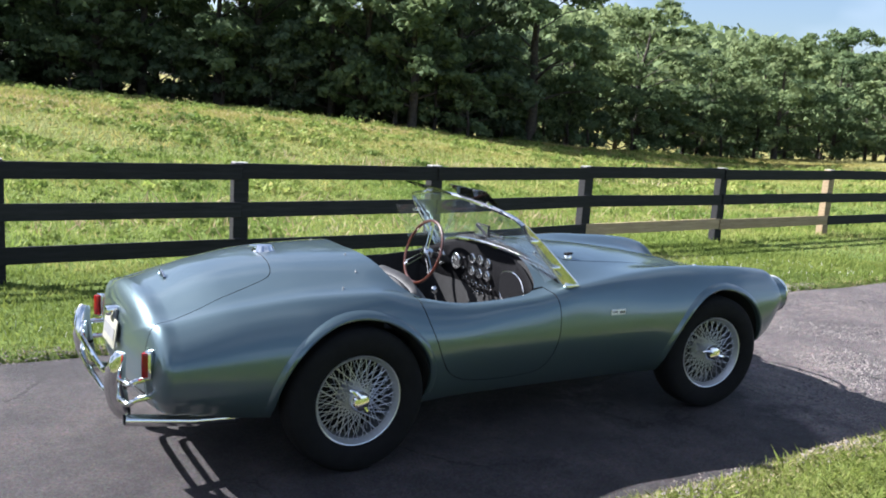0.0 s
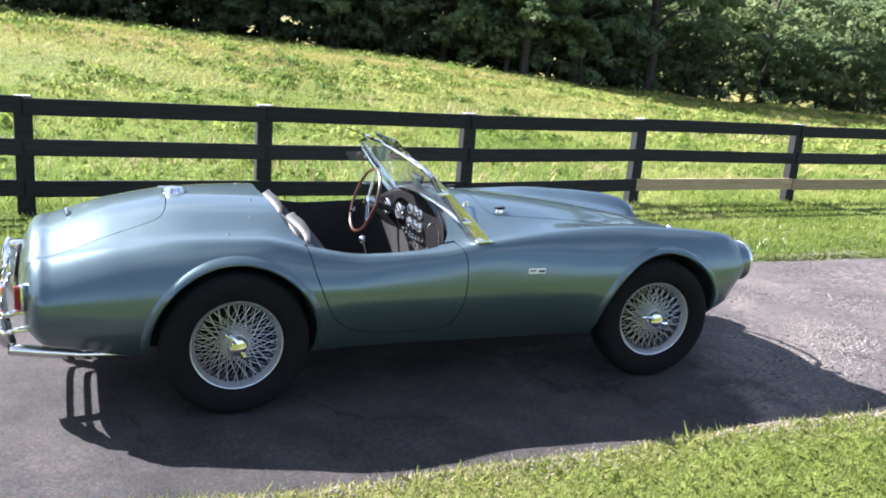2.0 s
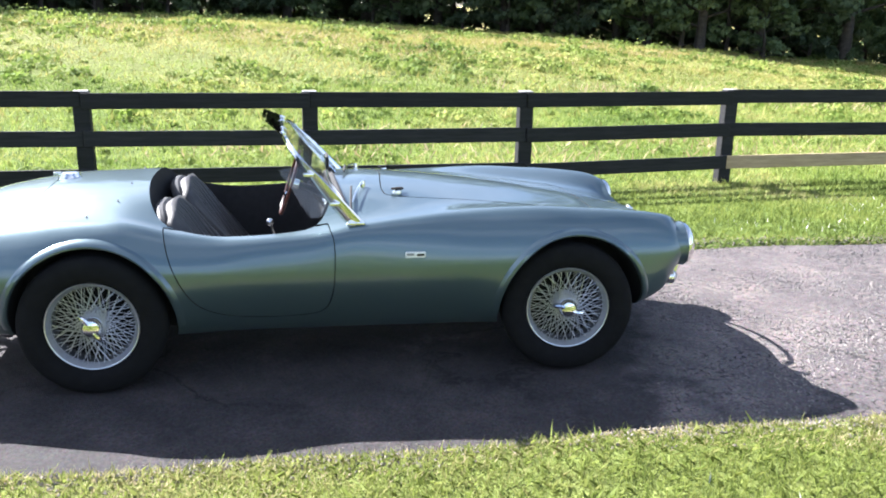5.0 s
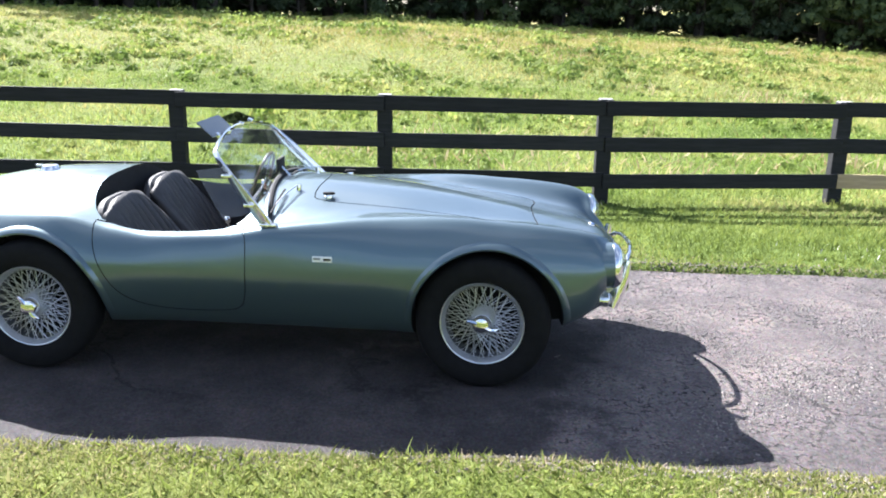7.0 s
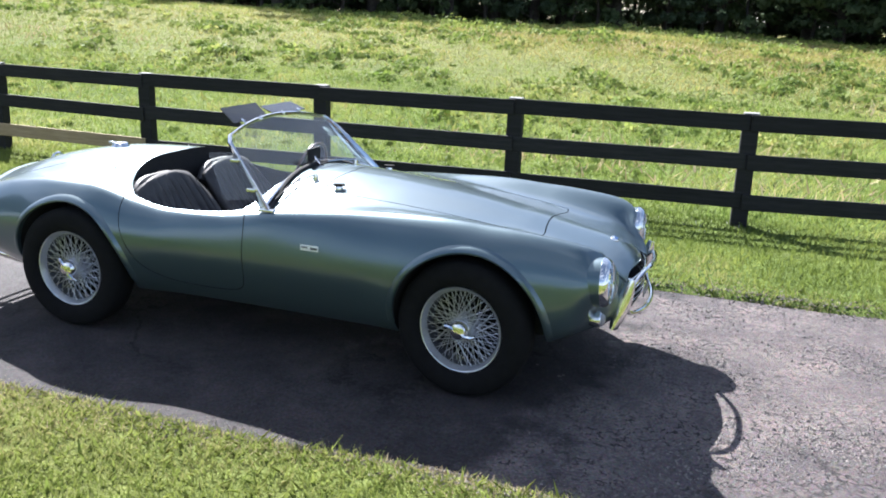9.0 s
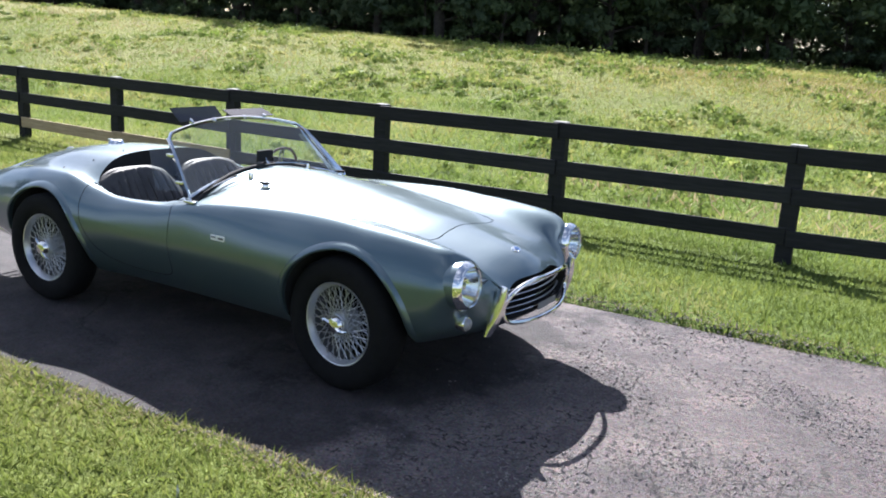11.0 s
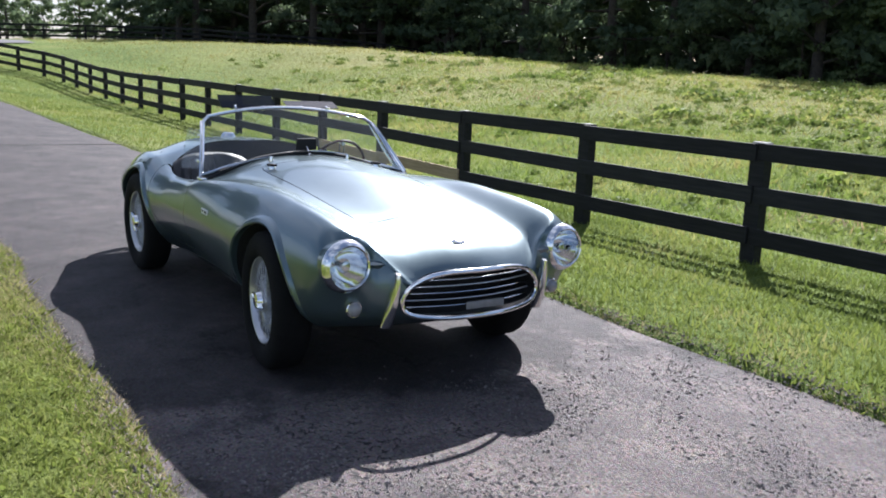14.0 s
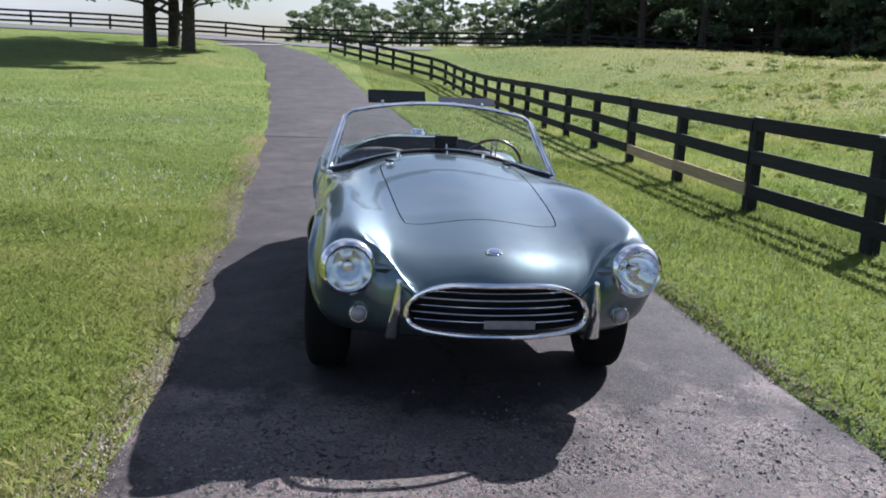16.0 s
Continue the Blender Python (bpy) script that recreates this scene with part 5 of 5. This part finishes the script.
    # tail lamps
    for s in (-1, 1):
        y, z = s * 0.535, 0.545
        x = front(y, z, -1)
        rot = Matrix.Rotation(radians(s * 32), 3, "Z")
        bm = bmesh.new()
        box(bm, (x - 0.004, y, z), (0.03, 0.052, 0.120), rot, 0.008)
        tl = part("tail_lamp", bm, M_CHROME, car, "upright red tail lamp in a chrome frame")
        bm = bmesh.new()
        box(bm, (x - 0.020, y + s * 0.004, z), (0.03, 0.040, 0.106), rot, 0.008)
        part("lens", bm, M_RED, tl, "red lens")
    # number plate (left blank but for bars) and its lamp
    px = front(0, 0.53, -1)
    rot = Matrix.Rotation(radians(8), 3, "Y")
    bm = bmesh.new()
    box(bm, (px - 0.014, 0, 0.560), (0.006, 0.260, 0.130), rot, 0.004)
    plate = part("rear_plate", bm, M_PLATE, car, "cream rear plate with a plain dark bar")
    bm = bmesh.new()
    box(bm, (px - 0.018, 0, 0.557), (0.004, 0.21, 0.050), rot)
    part("bar", bm, M_GREY, plate)
    bm = bmesh.new()
    box(bm, (px - 0.004, 0, 0.650), (0.070, 0.075, 0.042), None, 0.012)
    part("plate_lamp", bm, M_CHROME, car, "chrome plate lamp")
    bm = bmesh.new()
    box(bm, (px - 0.004, 0, 0.585), (0.016, 0.10, 0.16), rot, 0.006)
    part("plate_bracket", bm, M_GREY, car)
    # boot handle
    bx = -0.70
    bm = bmesh.new()
    tube(bm, smooth_path([(bx, -0.05, top(bx, 0) + 0.004), (bx - 0.004, -0.02, top(bx, 0) + 0.024), (bx - 0.004, 0.02, top(bx, 0) + 0.024), (bx, 0.05, top(bx, 0) + 0.004)], 5), 0.007, 8)
    part("boot_handle", bm, M_CHROME, car)
    # rear guards: over-riders joined by bent tubes
    for s in (-1, 1):
        bm = bmesh.new()
        pts = smooth_path([(-0.940, s * 0.385, 0.280), (-0.968, s * 0.400, 0.34), (-0.985, s * 0.410, 0.43), (-0.985, s * 0.425, 0.51), (-0.968, s * 0.435, 0.575)], 6)
        n = len(pts)
        tube(bm, pts, [0.010 + 0.020 * math.sin(math.pi * min(1, (k + 1.5) / (n + 1))) ** 0.6 for k in range(n)], 12, flat=1.5, up=(1, 0, 0))
        orr = part("over_rider", bm, M_CHROME, car, "tall chrome rear over-rider")
        for z0, z1 in ((0.46, 0.47), (0.375, 0.39)):
            bm = bmesh.new()
            pts = smooth_path([(-0.975, s * 0.41, z0), (-0.972, s * 0.45, z0), (-0.950, s * 0.500, z0 - 0.005), (-0.915, s * 0.515, z1), (-0.80, s * 0.49, z1)], 6)
            tube(bm, pts, 0.0125, 10)
            part("guard_tube", bm, M_CHROME, orr)
    for z in (0.475, 0.385):
        bm = bmesh.new()
        pts = smooth_path([(-0.975, -0.41, z + 0.02), (-0.990, -0.36, z + 0.01), (-1.004, -0.29, z - 0.02), (-1.010, 0.0, z - 0.02), (-1.004, 0.29, z - 0.02), (-0.990, 0.36, z + 0.01), (-0.975, 0.41, z + 0.02)], 6)
        tube(bm, pts, 0.0125, 10)
        part("bumper_tube", bm, M_CHROME, car, "bent chrome bumper tube")
    # exhausts
    for y in (-0.40, 0.40):
        bm = bmesh.new()
        pts = [(-0.45, y * 0.96, 0.205), (-0.66, y, 0.222), (-0.945, y, 0.264)]
        tube(bm, pts, 0.026, 16)
        part("exhaust_pipe", bm, M_CHROME, car, "chrome exhaust tail pipe")
        bm = bmesh.new()
        lathe(bm, [(0.0, 0.0), (0.022, 0.0), (0.022, 0.003), (0.0, 0.003)], Matrix.Translation((-0.947, y, 0.2645)) @ Matrix.Rotation(radians(-90), 4, "Y"), 16)
        part("exhaust_bore", bm, M_BLACK, car)
    # cockpit edge: a fine dark bead, and wipers on the scuttle
    for s in (-1, 1):
        bm = bmesh.new()
        x0, y0 = 1.285, s * 0.25 - 0.02
        z0 = top(x0, y0)
        lathe(bm, [(0.0, 0.03), (0.012, 0.028), (0.016, 0.0), (0.016, -0.02)], Matrix.Translation((x0, y0, z0)), 16)
        wp = part("wiper", bm, M_CHROME, car, "chrome wiper with a dark blade")
        bm = bmesh.new()
        y1 = y0 - 0.22
        pts = [(x0, y0, z0 + 0.028), (1.245, (y0 + y1) / 2, top(1.245, (y0 + y1) / 2) + 0.03), (1.215, y1, top(1.215, y1) + 0.028)]
        tube(bm, smooth_path(pts, 5), 0.004, 6)
        part("arm", bm, M_CHROME, wp)
        bm = bmesh.new()
        ys = np.linspace(y0 - 0.05, y1 - 0.07, 9)
        tube(bm, [(1.222 - 0.02 * k / 8, y, top(1.222 - 0.02 * k / 8, y) + 0.020) for k, y in enumerate(ys)], 0.006, 6)
        part("blade", bm, M_BLACK, wp)


def build_wheel(car, x, s):
    """Wire wheel on its tyre, with a two-eared knock-off nut."""
    m = Matrix.Translation((x, s * 0.655, HUB_Z)) @ Matrix.Rotation(radians(-6.0 if x > 1 else 0.0), 4, "Z") @ Matrix.Rotation(radians(-90 * s), 4, "X")
    bm = bmesh.new()
    lathe(bm, [(0.190, 0.036), (0.198, 0.050), (0.208, 0.058), (0.211, 0.066), (0.208, 0.071), (0.203, 0.069), (0.198, 0.058), (0.188, 0.042), (0.186, 0.036), (0.190, 0.036)], m, 64)
    wheel = part("wheel", bm, M_STEEL, car, "silver wire-spoked wheel rim")
    bm = bmesh.new()
    lathe(bm, [(0.200, -0.055), (0.215, -0.075), (0.250, -0.092), (0.290, -0.090), (0.318, -0.078), (0.331, -0.062), (0.335, -0.03), (0.3355, 0.0), (0.335, 0.03), (0.331, 0.062), (0.318, 0.078),
               (0.305, 0.085), (0.290, 0.090), (0.250, 0.092), (0.222, 0.080), (0.212, 0.068), (0.200, 0.050)], m, 72)
    part("tyre", bm, M_TYRE, wheel, "black rubber tyre")
    bm = bmesh.new()
    lathe(bm, [(0.192, -0.055), (0.196, -0.065), (0.207, -0.068), (0.210, -0.060), (0.200, -0.052), (0.186, -0.030), (0.183, 0.0), (0.186, 0.034), (0.183, 0.034), (0.180, 0.0), (0.182, -0.030), (0.192, -0.055)], m, 48)
    part("barrel", bm, M_BARREL, wheel, "silver rim well coloured dark for its shade")
    bm = bmesh.new()
    rng = random.Random(7)
    n = 24
    for k in range(n):
        a = 2 * math.pi * k / n
        for r0, z0, r1, z1, sweep in ((0.047, 0.058, 0.190, 0.046, 1), (0.047, 0.056, 0.190, 0.044, -1), (0.060, -0.01, 0.186, 0.010, 1), (0.060, -0.018, 0.186, 0.004, -1)):
            b = a + sweep * radians(64 if z0 > 0 else 50)
            p, q = m @ Vector((r0 * math.cos(a), r0 * math.sin(a), z0)), m @ Vector((r1 * math.cos(b), r1 * math.sin(b), z1))
            tube(bm, [p, q], 0.0021 if z0 > 0 else 0.0017, 5)
    part("wire_spokes", bm, M_STEEL, wheel)
    bm = bmesh.new()
    lathe(bm, [(0.0, -0.05), (0.062, -0.05), (0.064, -0.025), (0.050, 0.0), (0.047, 0.05), (0.052, 0.058), (0.050, 0.066), (0.0, 0.068)], m, 32)
    part("hub", bm, M_STEEL, wheel)
    bm = bmesh.new()
    lathe(bm, [(0.044, 0.062), (0.048, 0.075), (0.042, 0.090), (0.036, 0.098), (0.020, 0.103), (0.0, 0.104)], m, 28)
    ang = radians(-65 if x < 1 else -28)
    for d in (0, math.pi):
        a = ang + d
        pts = [m @ Vector((r * math.cos(a + t), r * math.sin(a + t), z)) for r, t, z in ((0.015, 0, 0.088), (0.045, 0.10, 0.092), (0.068, 0.22, 0.090), (0.083, 0.30, 0.082))]
        tube(bm, pts, [0.014, 0.014, 0.011, 0.004], 8)
    part("knock_off_nut", bm, M_CHROME, wheel, "chrome two-eared knock-off nut")
    # brake disc widened and blackened to stand in for shade behind the spokes
    bm = bmesh.new()
    lathe(bm, [(0.0, -0.055), (0.176, -0.055), (0.178, -0.040), (0.0, -0.035)], m, 32)
    part("brake_drum", bm, M_TYRE, wheel)


def build_cockpit(car, side, top):
    # dash panel
    bm = bmesh.new()
    rows = []
    ys = np.linspace(-0.585, 0.585, 33)
    for y in ys:
        xf = 1.125 - 0.10 * (abs(y) / 0.6) ** 3
        zt = top(1.19, y) - 0.018
        zb = 0.555 + 0.06 * (abs(y) / 0.585) ** 4
        rows.append([bm.verts.new((xf + dx, y, z)) for dx, z in ((0.0, zt), (-0.012, zt - 0.02), (-0.005, (zt + zb) / 2), (0.03, zb + 0.02), (0.045, zb), (0.09, zb))])
    for p, q in zip(rows, rows[1:]):
        for j in range(5):
            bm.faces.new((p[j], p[j + 1], q[j + 1], q[j]))
    dash = part("dashboard", bm, M_DASH, car, "black dashboard with round chrome-ringed dials")

    def dial(y, z, r):
        xf = 1.125 - 0.10 * (abs(y) / 0.6) ** 3 - 0.010
        m = Matrix.Translation((xf, y, z)) @ Matrix.Rotation(radians(-92), 4, "Y")
        bm = bmesh.new()
        lathe(bm, [(r * 0.86, 0.006), (r * 0.90, 0.012), (r, 0.008), (r * 1.04, -0.004), (r * 0.86, -0.004), (r * 0.86, 0.006)], m, 28)
        d = part("dial", bm, M_CHROME, dash, "round dial in a chrome ring")
        bm = bmesh.new()
        lathe(bm, [(0.0, 0.003), (r * 0.86, 0.003), (r * 0.86, -0.003)], m, 24)
        part("face", bm, M_BLACK, d)
        bm = bmesh.new()
        p, q = m @ Vector((0, 0, 0.006)), m @ Vector((r * 0.5, r * 0.5, 0.006))
        tube(bm, [p, q], r * 0.03, 5)
        for k in range(10):
            a = radians(-40 + 260 * k / 9)
            tube(bm, [m @ Vector((r * 0.70 * math.cos(a), r * 0.70 * math.sin(a), 0.0055)), m @ Vector((r * 0.82 * math.cos(a), r * 0.82 * math.sin(a), 0.0055))], r * 0.025, 4)
        part("marks", bm, M_WHITE, d)
    for y, z, r in ((0.42, 0.745, 0.050), (0.27, 0.745, 0.050), (0.11, 0.790, 0.029), (0.03, 0.795, 0.029), (-0.05, 0.790, 0.029), (0.11, 0.715, 0.029), (0.03, 0.715, 0.029), (-0.05, 0.715, 0.029)):
        dial(y, z, r)
    for k, (y, z) in enumerate(((0.12, 0.65), (0.07, 0.645), (0.02, 0.64), (-0.03, 0.645), (-0.08, 0.65), (0.18, 0.66), (0.05, 0.60), (-0.01, 0.60), (0.19, 0.78), (0.19, 0.72))):
        bm = bmesh.new()
        xf = 1.118
        lathe(bm, [(0.0, 0.028), (0.009, 0.026), (0.011, 0.014), (0.006, 0.010), (0.006, 0.0), (0.013, -0.002)], Matrix.Translation((xf, y, z)) @ Matrix.Rotation(radians(-90), 4, "Y"), 12)
        part("switch", bm, M_CHROME, dash)
    # glove box
    bm = bmesh.new()
    out = rounded([(-0.20, 0.76), (-0.30, 0.79), (-0.42, 0.77), (-0.49, 0.70), (-0.46, 0.63), (-0.34, 0.60), (-0.22, 0.63), (-0.185, 0.69)], 5)
    ring = [(1.113 - 0.10 * (abs(y) / 0.6) ** 3 - 0.004, y, z) for y, z in out]
    tube(bm, ring, 0.005, 6, True)
    gb = part("glove_box", bm, M_CHROME, dash, "oval glove box lid edged in chrome")
    bm = bmesh.new()
    f = [bm.verts.new((x - 0.004, y, z)) for x, y, z in ring]
    bm.faces.new(f)
    part("lid", bm, M_DASH, gb)
    bm = bmesh.new()
    lathe(bm, [(0.0, 0.015), (0.012, 0.014), (0.014, 0.0)], Matrix.Translation((1.085, -0.40, 0.71)) @ Matrix.Rotation(radians(-90), 4, "Y"), 14)
    part("lock", bm, M_CHROME, gb)
    # steering wheel, on the driver's side
    c = Vector((0.915, 0.352, 0.793))
    m = Matrix.Translation(c) @ Matrix.Rotation(radians(-72), 4, "Y")
    bm = bmesh.new()
    tube(bm, [m @ Vector((0.192 * math.cos(2 * math.pi * k / 48), 0.192 * math.sin(2 * math.pi * k / 48), 0)) for k in range(48)], 0.0092, 10, True)
    sw = part("steering_wheel", bm, M_RIMWOOD, car, "wood-rimmed steering wheel with three drilled metal spokes")
    for a in (radians(0), radians(125), radians(-125)):
        bm = bmesh.new()
        for o in (-1, 1):
            p = [m @ Vector((r * math.cos(a + o * t), r * math.sin(a + o * t), z)) for r, t, z in ((0.030, 0.45, -0.016), (0.10, 0.15, -0.010), (0.178, 0.10, 0.0))]
            tube(bm, p, 0.0045, 6)
        p = [m @ Vector((r * math.cos(a), r * math.sin(a), z)) for r, z in ((0.16, -0.005), (0.187, 0.0))]
        tube(bm, p, 0.012, 6)
        part("spoke", bm, M_CHROME, sw)
    bm = bmesh.new()
    lathe(bm, [(0.0, 0.004), (0.022, 0.0), (0.032, -0.012), (0.032, -0.05), (0.0, -0.055)], m, 24)
    part("hub", bm, M_CHROME, sw)
    bm = bmesh.new()
    lathe(bm, [(0.024, -0.055), (0.020, -0.07), (0.019, -0.24), (0.0, -0.24)], m, 16)
    part("column", bm, M_BLACK, sw)
    # seats
    for s in (-1, 1):
        build_seat(car, s * 0.312)
    # tunnel, gear lever, floor mats are dark; the lever shows
    bm = bmesh.new()
    box(bm, (0.72, 0, 0.37), (0.80, 0.16, 0.20), None, 0.03)
    tn = part("tunnel", bm, M_BLACK, car)
    bm = bmesh.new()
    tube(bm, [(0.80, 0.01, 0.46), (0.83, 0.01, 0.54), (0.80, 0.01, 0.63)], 0.008, 8)
    gl = part("gear_lever", bm, M_CHROME, car, "chrome gear lever with a round knob")
    bm = bmesh.new()
    bmesh.ops.create_uvsphere(bm, u_segments=14, v_segments=10, radius=0.021, matrix=Matrix.Translation((0.80, 0.01, 0.64)))
    part("knob", bm, M_CHROME, gl)


def build_seat(car, y):
    """Bucket seat with upright pleats."""
    seat = empty("seat")
    seat.parent = car
    tagged(seat, "black pleated leather bucket seat")
    seat.location = (0, 0, 0)
    bm = bmesh.new()
    rows = []
    nu, nv = 40, 14
    for i in range(nu + 1):
        u = -1 + 2 * i / nu
        row = []
        for j in range(nv + 1):
            v = j / nv
            h = 0.30 + 0.50 * v
            wide = 0.272 * (1 - 0.28 * max(0, v - 0.55) ** 2 * 4)
            x = 0.58 - 0.29 * v + 0.07 * u * u * (1 - 0.5 * v)
            pleat = 0.010 * abs(math.sin(u * 4.5 * math.pi)) ** 0.6 * (1 if abs(u) < 0.8 and v < 0.9 else 0)
            topz = 0.34 + 0.47 * v - 0.08 * u ** 4 * v
            row.append(bm.verts.new((x + pleat, y + u * wide, topz)))
        rows.append(row)
    for a, b in zip(rows, rows[1:]):
        for j in range(nv):
            bm.faces.new((a[j], a[j + 1], b[j + 1], b[j]))
    me = bm_mesh("backrest", bm, True, 80)
    back = part("backrest", me, M_LEATHER, seat)
    md = back.modifiers.new("thick", "SOLIDIFY")
    md.thickness, md.offset = 0.07, 1
    bm = bmesh.new()
    tube(bm, [(0.285 + 0.038 * u * u, y + u * 0.240, 0.805 - 0.08 * u ** 4) for u in np.linspace(-1, 1, 21)], 0.030, 10)
    part("top_roll", bm, M_LEATHER, seat)
    bm = bmesh.new()
    rows = []
    for i in range(nu + 1):
        u = -1 + 2 * i / nu
        rows.append([bm.verts.new((0.52 + 0.38 * j / 10, y + u * 0.255, 0.375 + 0.03 * u * u + 0.05 * j / 10 - 0.06 * (j / 10) ** 6 + 0.010 * abs(math.sin(u * 4.5 * math.pi)) ** 0.6 * (abs(u) < 0.8))) for j in range(11)])
    for a, b in zip(rows, rows[1:]):
        for j in range(10):
            bm.faces.new((a[j], a[j + 1], b[j + 1], b[j]))
    cush = part("cushion", bm_mesh("cushion", bm, True, 80), M_LEATHER, seat)
    md = cush.modifiers.new("thick", "SOLIDIFY")
    md.thickness, md.offset = 0.10, -1
    return seat


def build_screen(car, top):
    """Raked flat windscreen in a chrome frame, sun visors and wind wings."""
    def at(y, v):
        """A place on the screen: y across, v from the foot (0) to the top (1)."""
        yb = y
        foot_z = 0.80 + 0.098 * (1 - (abs(yb) / 0.66) ** 2)
        z = foot_z + (1.112 + 0.066 * (1 - (abs(yb) / 0.66) ** 2) - foot_z) * v
        x = 1.208 - (z - 0.80) * 0.88
        return Vector((x, yb * (1 - 0.15 * v), z))
    foot = [at(y, 0) for y in np.linspace(-0.66, 0.66, 25)]
    head = [at(y, 1) for y in np.linspace(-0.625, 0.625, 21)]
    left = [at(0.66, v) for v in np.linspace(0.0, 0.93, 9)]
    right = [at(-0.66, v) for v in np.linspace(0.0, 0.93, 9)]
    loop = foot + left[1:] + list(reversed(head)) + list(reversed(right))[:-1]
    bm = bmesh.new()
    tube(bm, loop, 0.0105, 8, True, flat=1.3)
    fr = part("windscreen", bm, M_CHROME, car, "raked windscreen in a slim chrome frame")
    for s in (-1, 1):
        bm = bmesh.new()
        # a flat plate, wide as seen from beside the car
        across = Vector((0.66, 0, 0.75))
        rows = []
        for v, w in ((-0.06, 0.036), (0.0, 0.035), (0.3, 0.032), (0.6, 0.027), (0.88, 0.016), (0.94, 0.007)):
            c = at(s * 0.665, v) + Vector((-0.006, 0, 0))
            rows.append([bm.verts.new(c + across * w * k + Vector((0, s * (d + 0.011 * k), 0))) for k, d in ((-1, 0.0), (-0.8, 0.006), (0.8, 0.006), (1, 0.0), (0.8, -0.006), (-0.8, -0.006))])
        for p, q in zip(rows, rows[1:]):
            for k in range(6):
                bm.faces.new((p[k], p[(k + 1) % 6], q[(k + 1) % 6], q[k]))
        bm.faces.new(rows[0])
        bm.faces.new(rows[-1])
        part("pillar", bm, M_CHROME, fr, "flat chrome side pillar")
        bm = bmesh.new()
        p = at(s * 0.665, 0.0)
        box(bm, (p.x + 0.01, p.y, p.z - 0.012), (0.085, 0.035, 0.014), None, 0.004)
        part("pillar_foot", bm, M_CHROME, fr)
    bm = bmesh.new()
    grid = [[bm.verts.new(at(y, v)) for y in np.linspace(-0.655, 0.655, 21)] for v in np.linspace(0, 1, 9)]
    for a, b in zip(grid, grid[1:]):
        for k in range(20):
            bm.faces.new((a[k], a[k + 1], b[k + 1], b[k]))
    g = part("pane", bm, M_GLASS, fr, "clear curved-foot glass pane")
    g.visible_shadow = False
    # rubber seal along the foot
    bm = bmesh.new()
    tube(bm, [(p.x + 0.012, p.y, top(p.x + 0.012, p.y) + 0.006) for p in foot], 0.015, 8)
    part("seal", bm, M_BLACK, fr, "black rubber seal")
    # sun visors hinged on the top rail
    for s in (-1, 1):
        bm = bmesh.new()
        c = at(s * (0.30 if s < 0 else 0.22), 1.0)
        tilt = radians(42 if s < 0 else 20)
        rot = Matrix.Rotation(tilt, 3, "Y")
        box(bm, c + Vector((-0.055 * math.cos(tilt), 0, 0.055 * math.sin(tilt) + 0.008)), (0.110, 0.355, 0.005), rot)
        vis = part("sun_visor", bm, M_SMOKE, car, "dark flat sun visor clipped to the screen", smooth=False)
        for dy in (-0.09, 0.09):
            bm = bmesh.new()
            box(bm, c + Vector((0.0, dy, 0.008)), (0.03, 0.016, 0.022), rot, 0.003)
            part("clip", bm, M_CHROME, vis)
    # wind wings
    for s in (-1, 1):
        bm = bmesh.new()
        a, b = at(s * 0.665, 0.12), at(s * 0.665, 0.80)
        out = Vector((-0.17, s * 0.06, -0.01))
        q = [a + Vector((-0.015, 0, 0)), b + Vector((-0.015, 0, 0)), b + out * 0.75, a + out * 1.0]
        v = [bm.verts.new(p) for p in q]
        bm.faces.new(v)
        ext = bmesh.ops.extrude_face_region(bm, geom=list(bm.faces))
        bmesh.ops.translate(bm, verts=[e for e in ext["geom"] if isinstance(e, bmesh.types.BMVert)], vec=(0, s * 0.005, 0))
        ww = part("wind_wing", bm, M_CLEAR, car, "small clear side wind wing", smooth=False)
        ww.visible_shadow = False
        for v0 in (0.25, 0.68):
            bm = bmesh.new()
            p = at(s * 0.665, v0)
            box(bm, p + Vector((-0.02, s * 0.012, 0)), (0.05, 0.014, 0.018), None, 0.004)
            part("bracket", bm, M_CHROME, ww)
    # mirror on the scuttle
    bm = bmesh.new()
    z = top(1.20, 0)
    tube(bm, [(1.17, 0.03, z - 0.01), (1.12, 0.03, z + 0.045)], 0.006, 8)
    mr = part("mirror", bm, M_CHROME, car, "small dark-backed mirror on the scuttle")
    bm = bmesh.new()
    box(bm, (1.115, 0.03, z + 0.060), (0.018, 0.135, 0.072), None, 0.007)
    part("mirror_body", bm, M_BLACK, mr)
    bm = bmesh.new()
    box(bm, (1.1045, 0.03, z + 0.060), (0.002, 0.122, 0.060), None)
    part("mirror_glass", bm, M_CHROME, mr)


build_car()
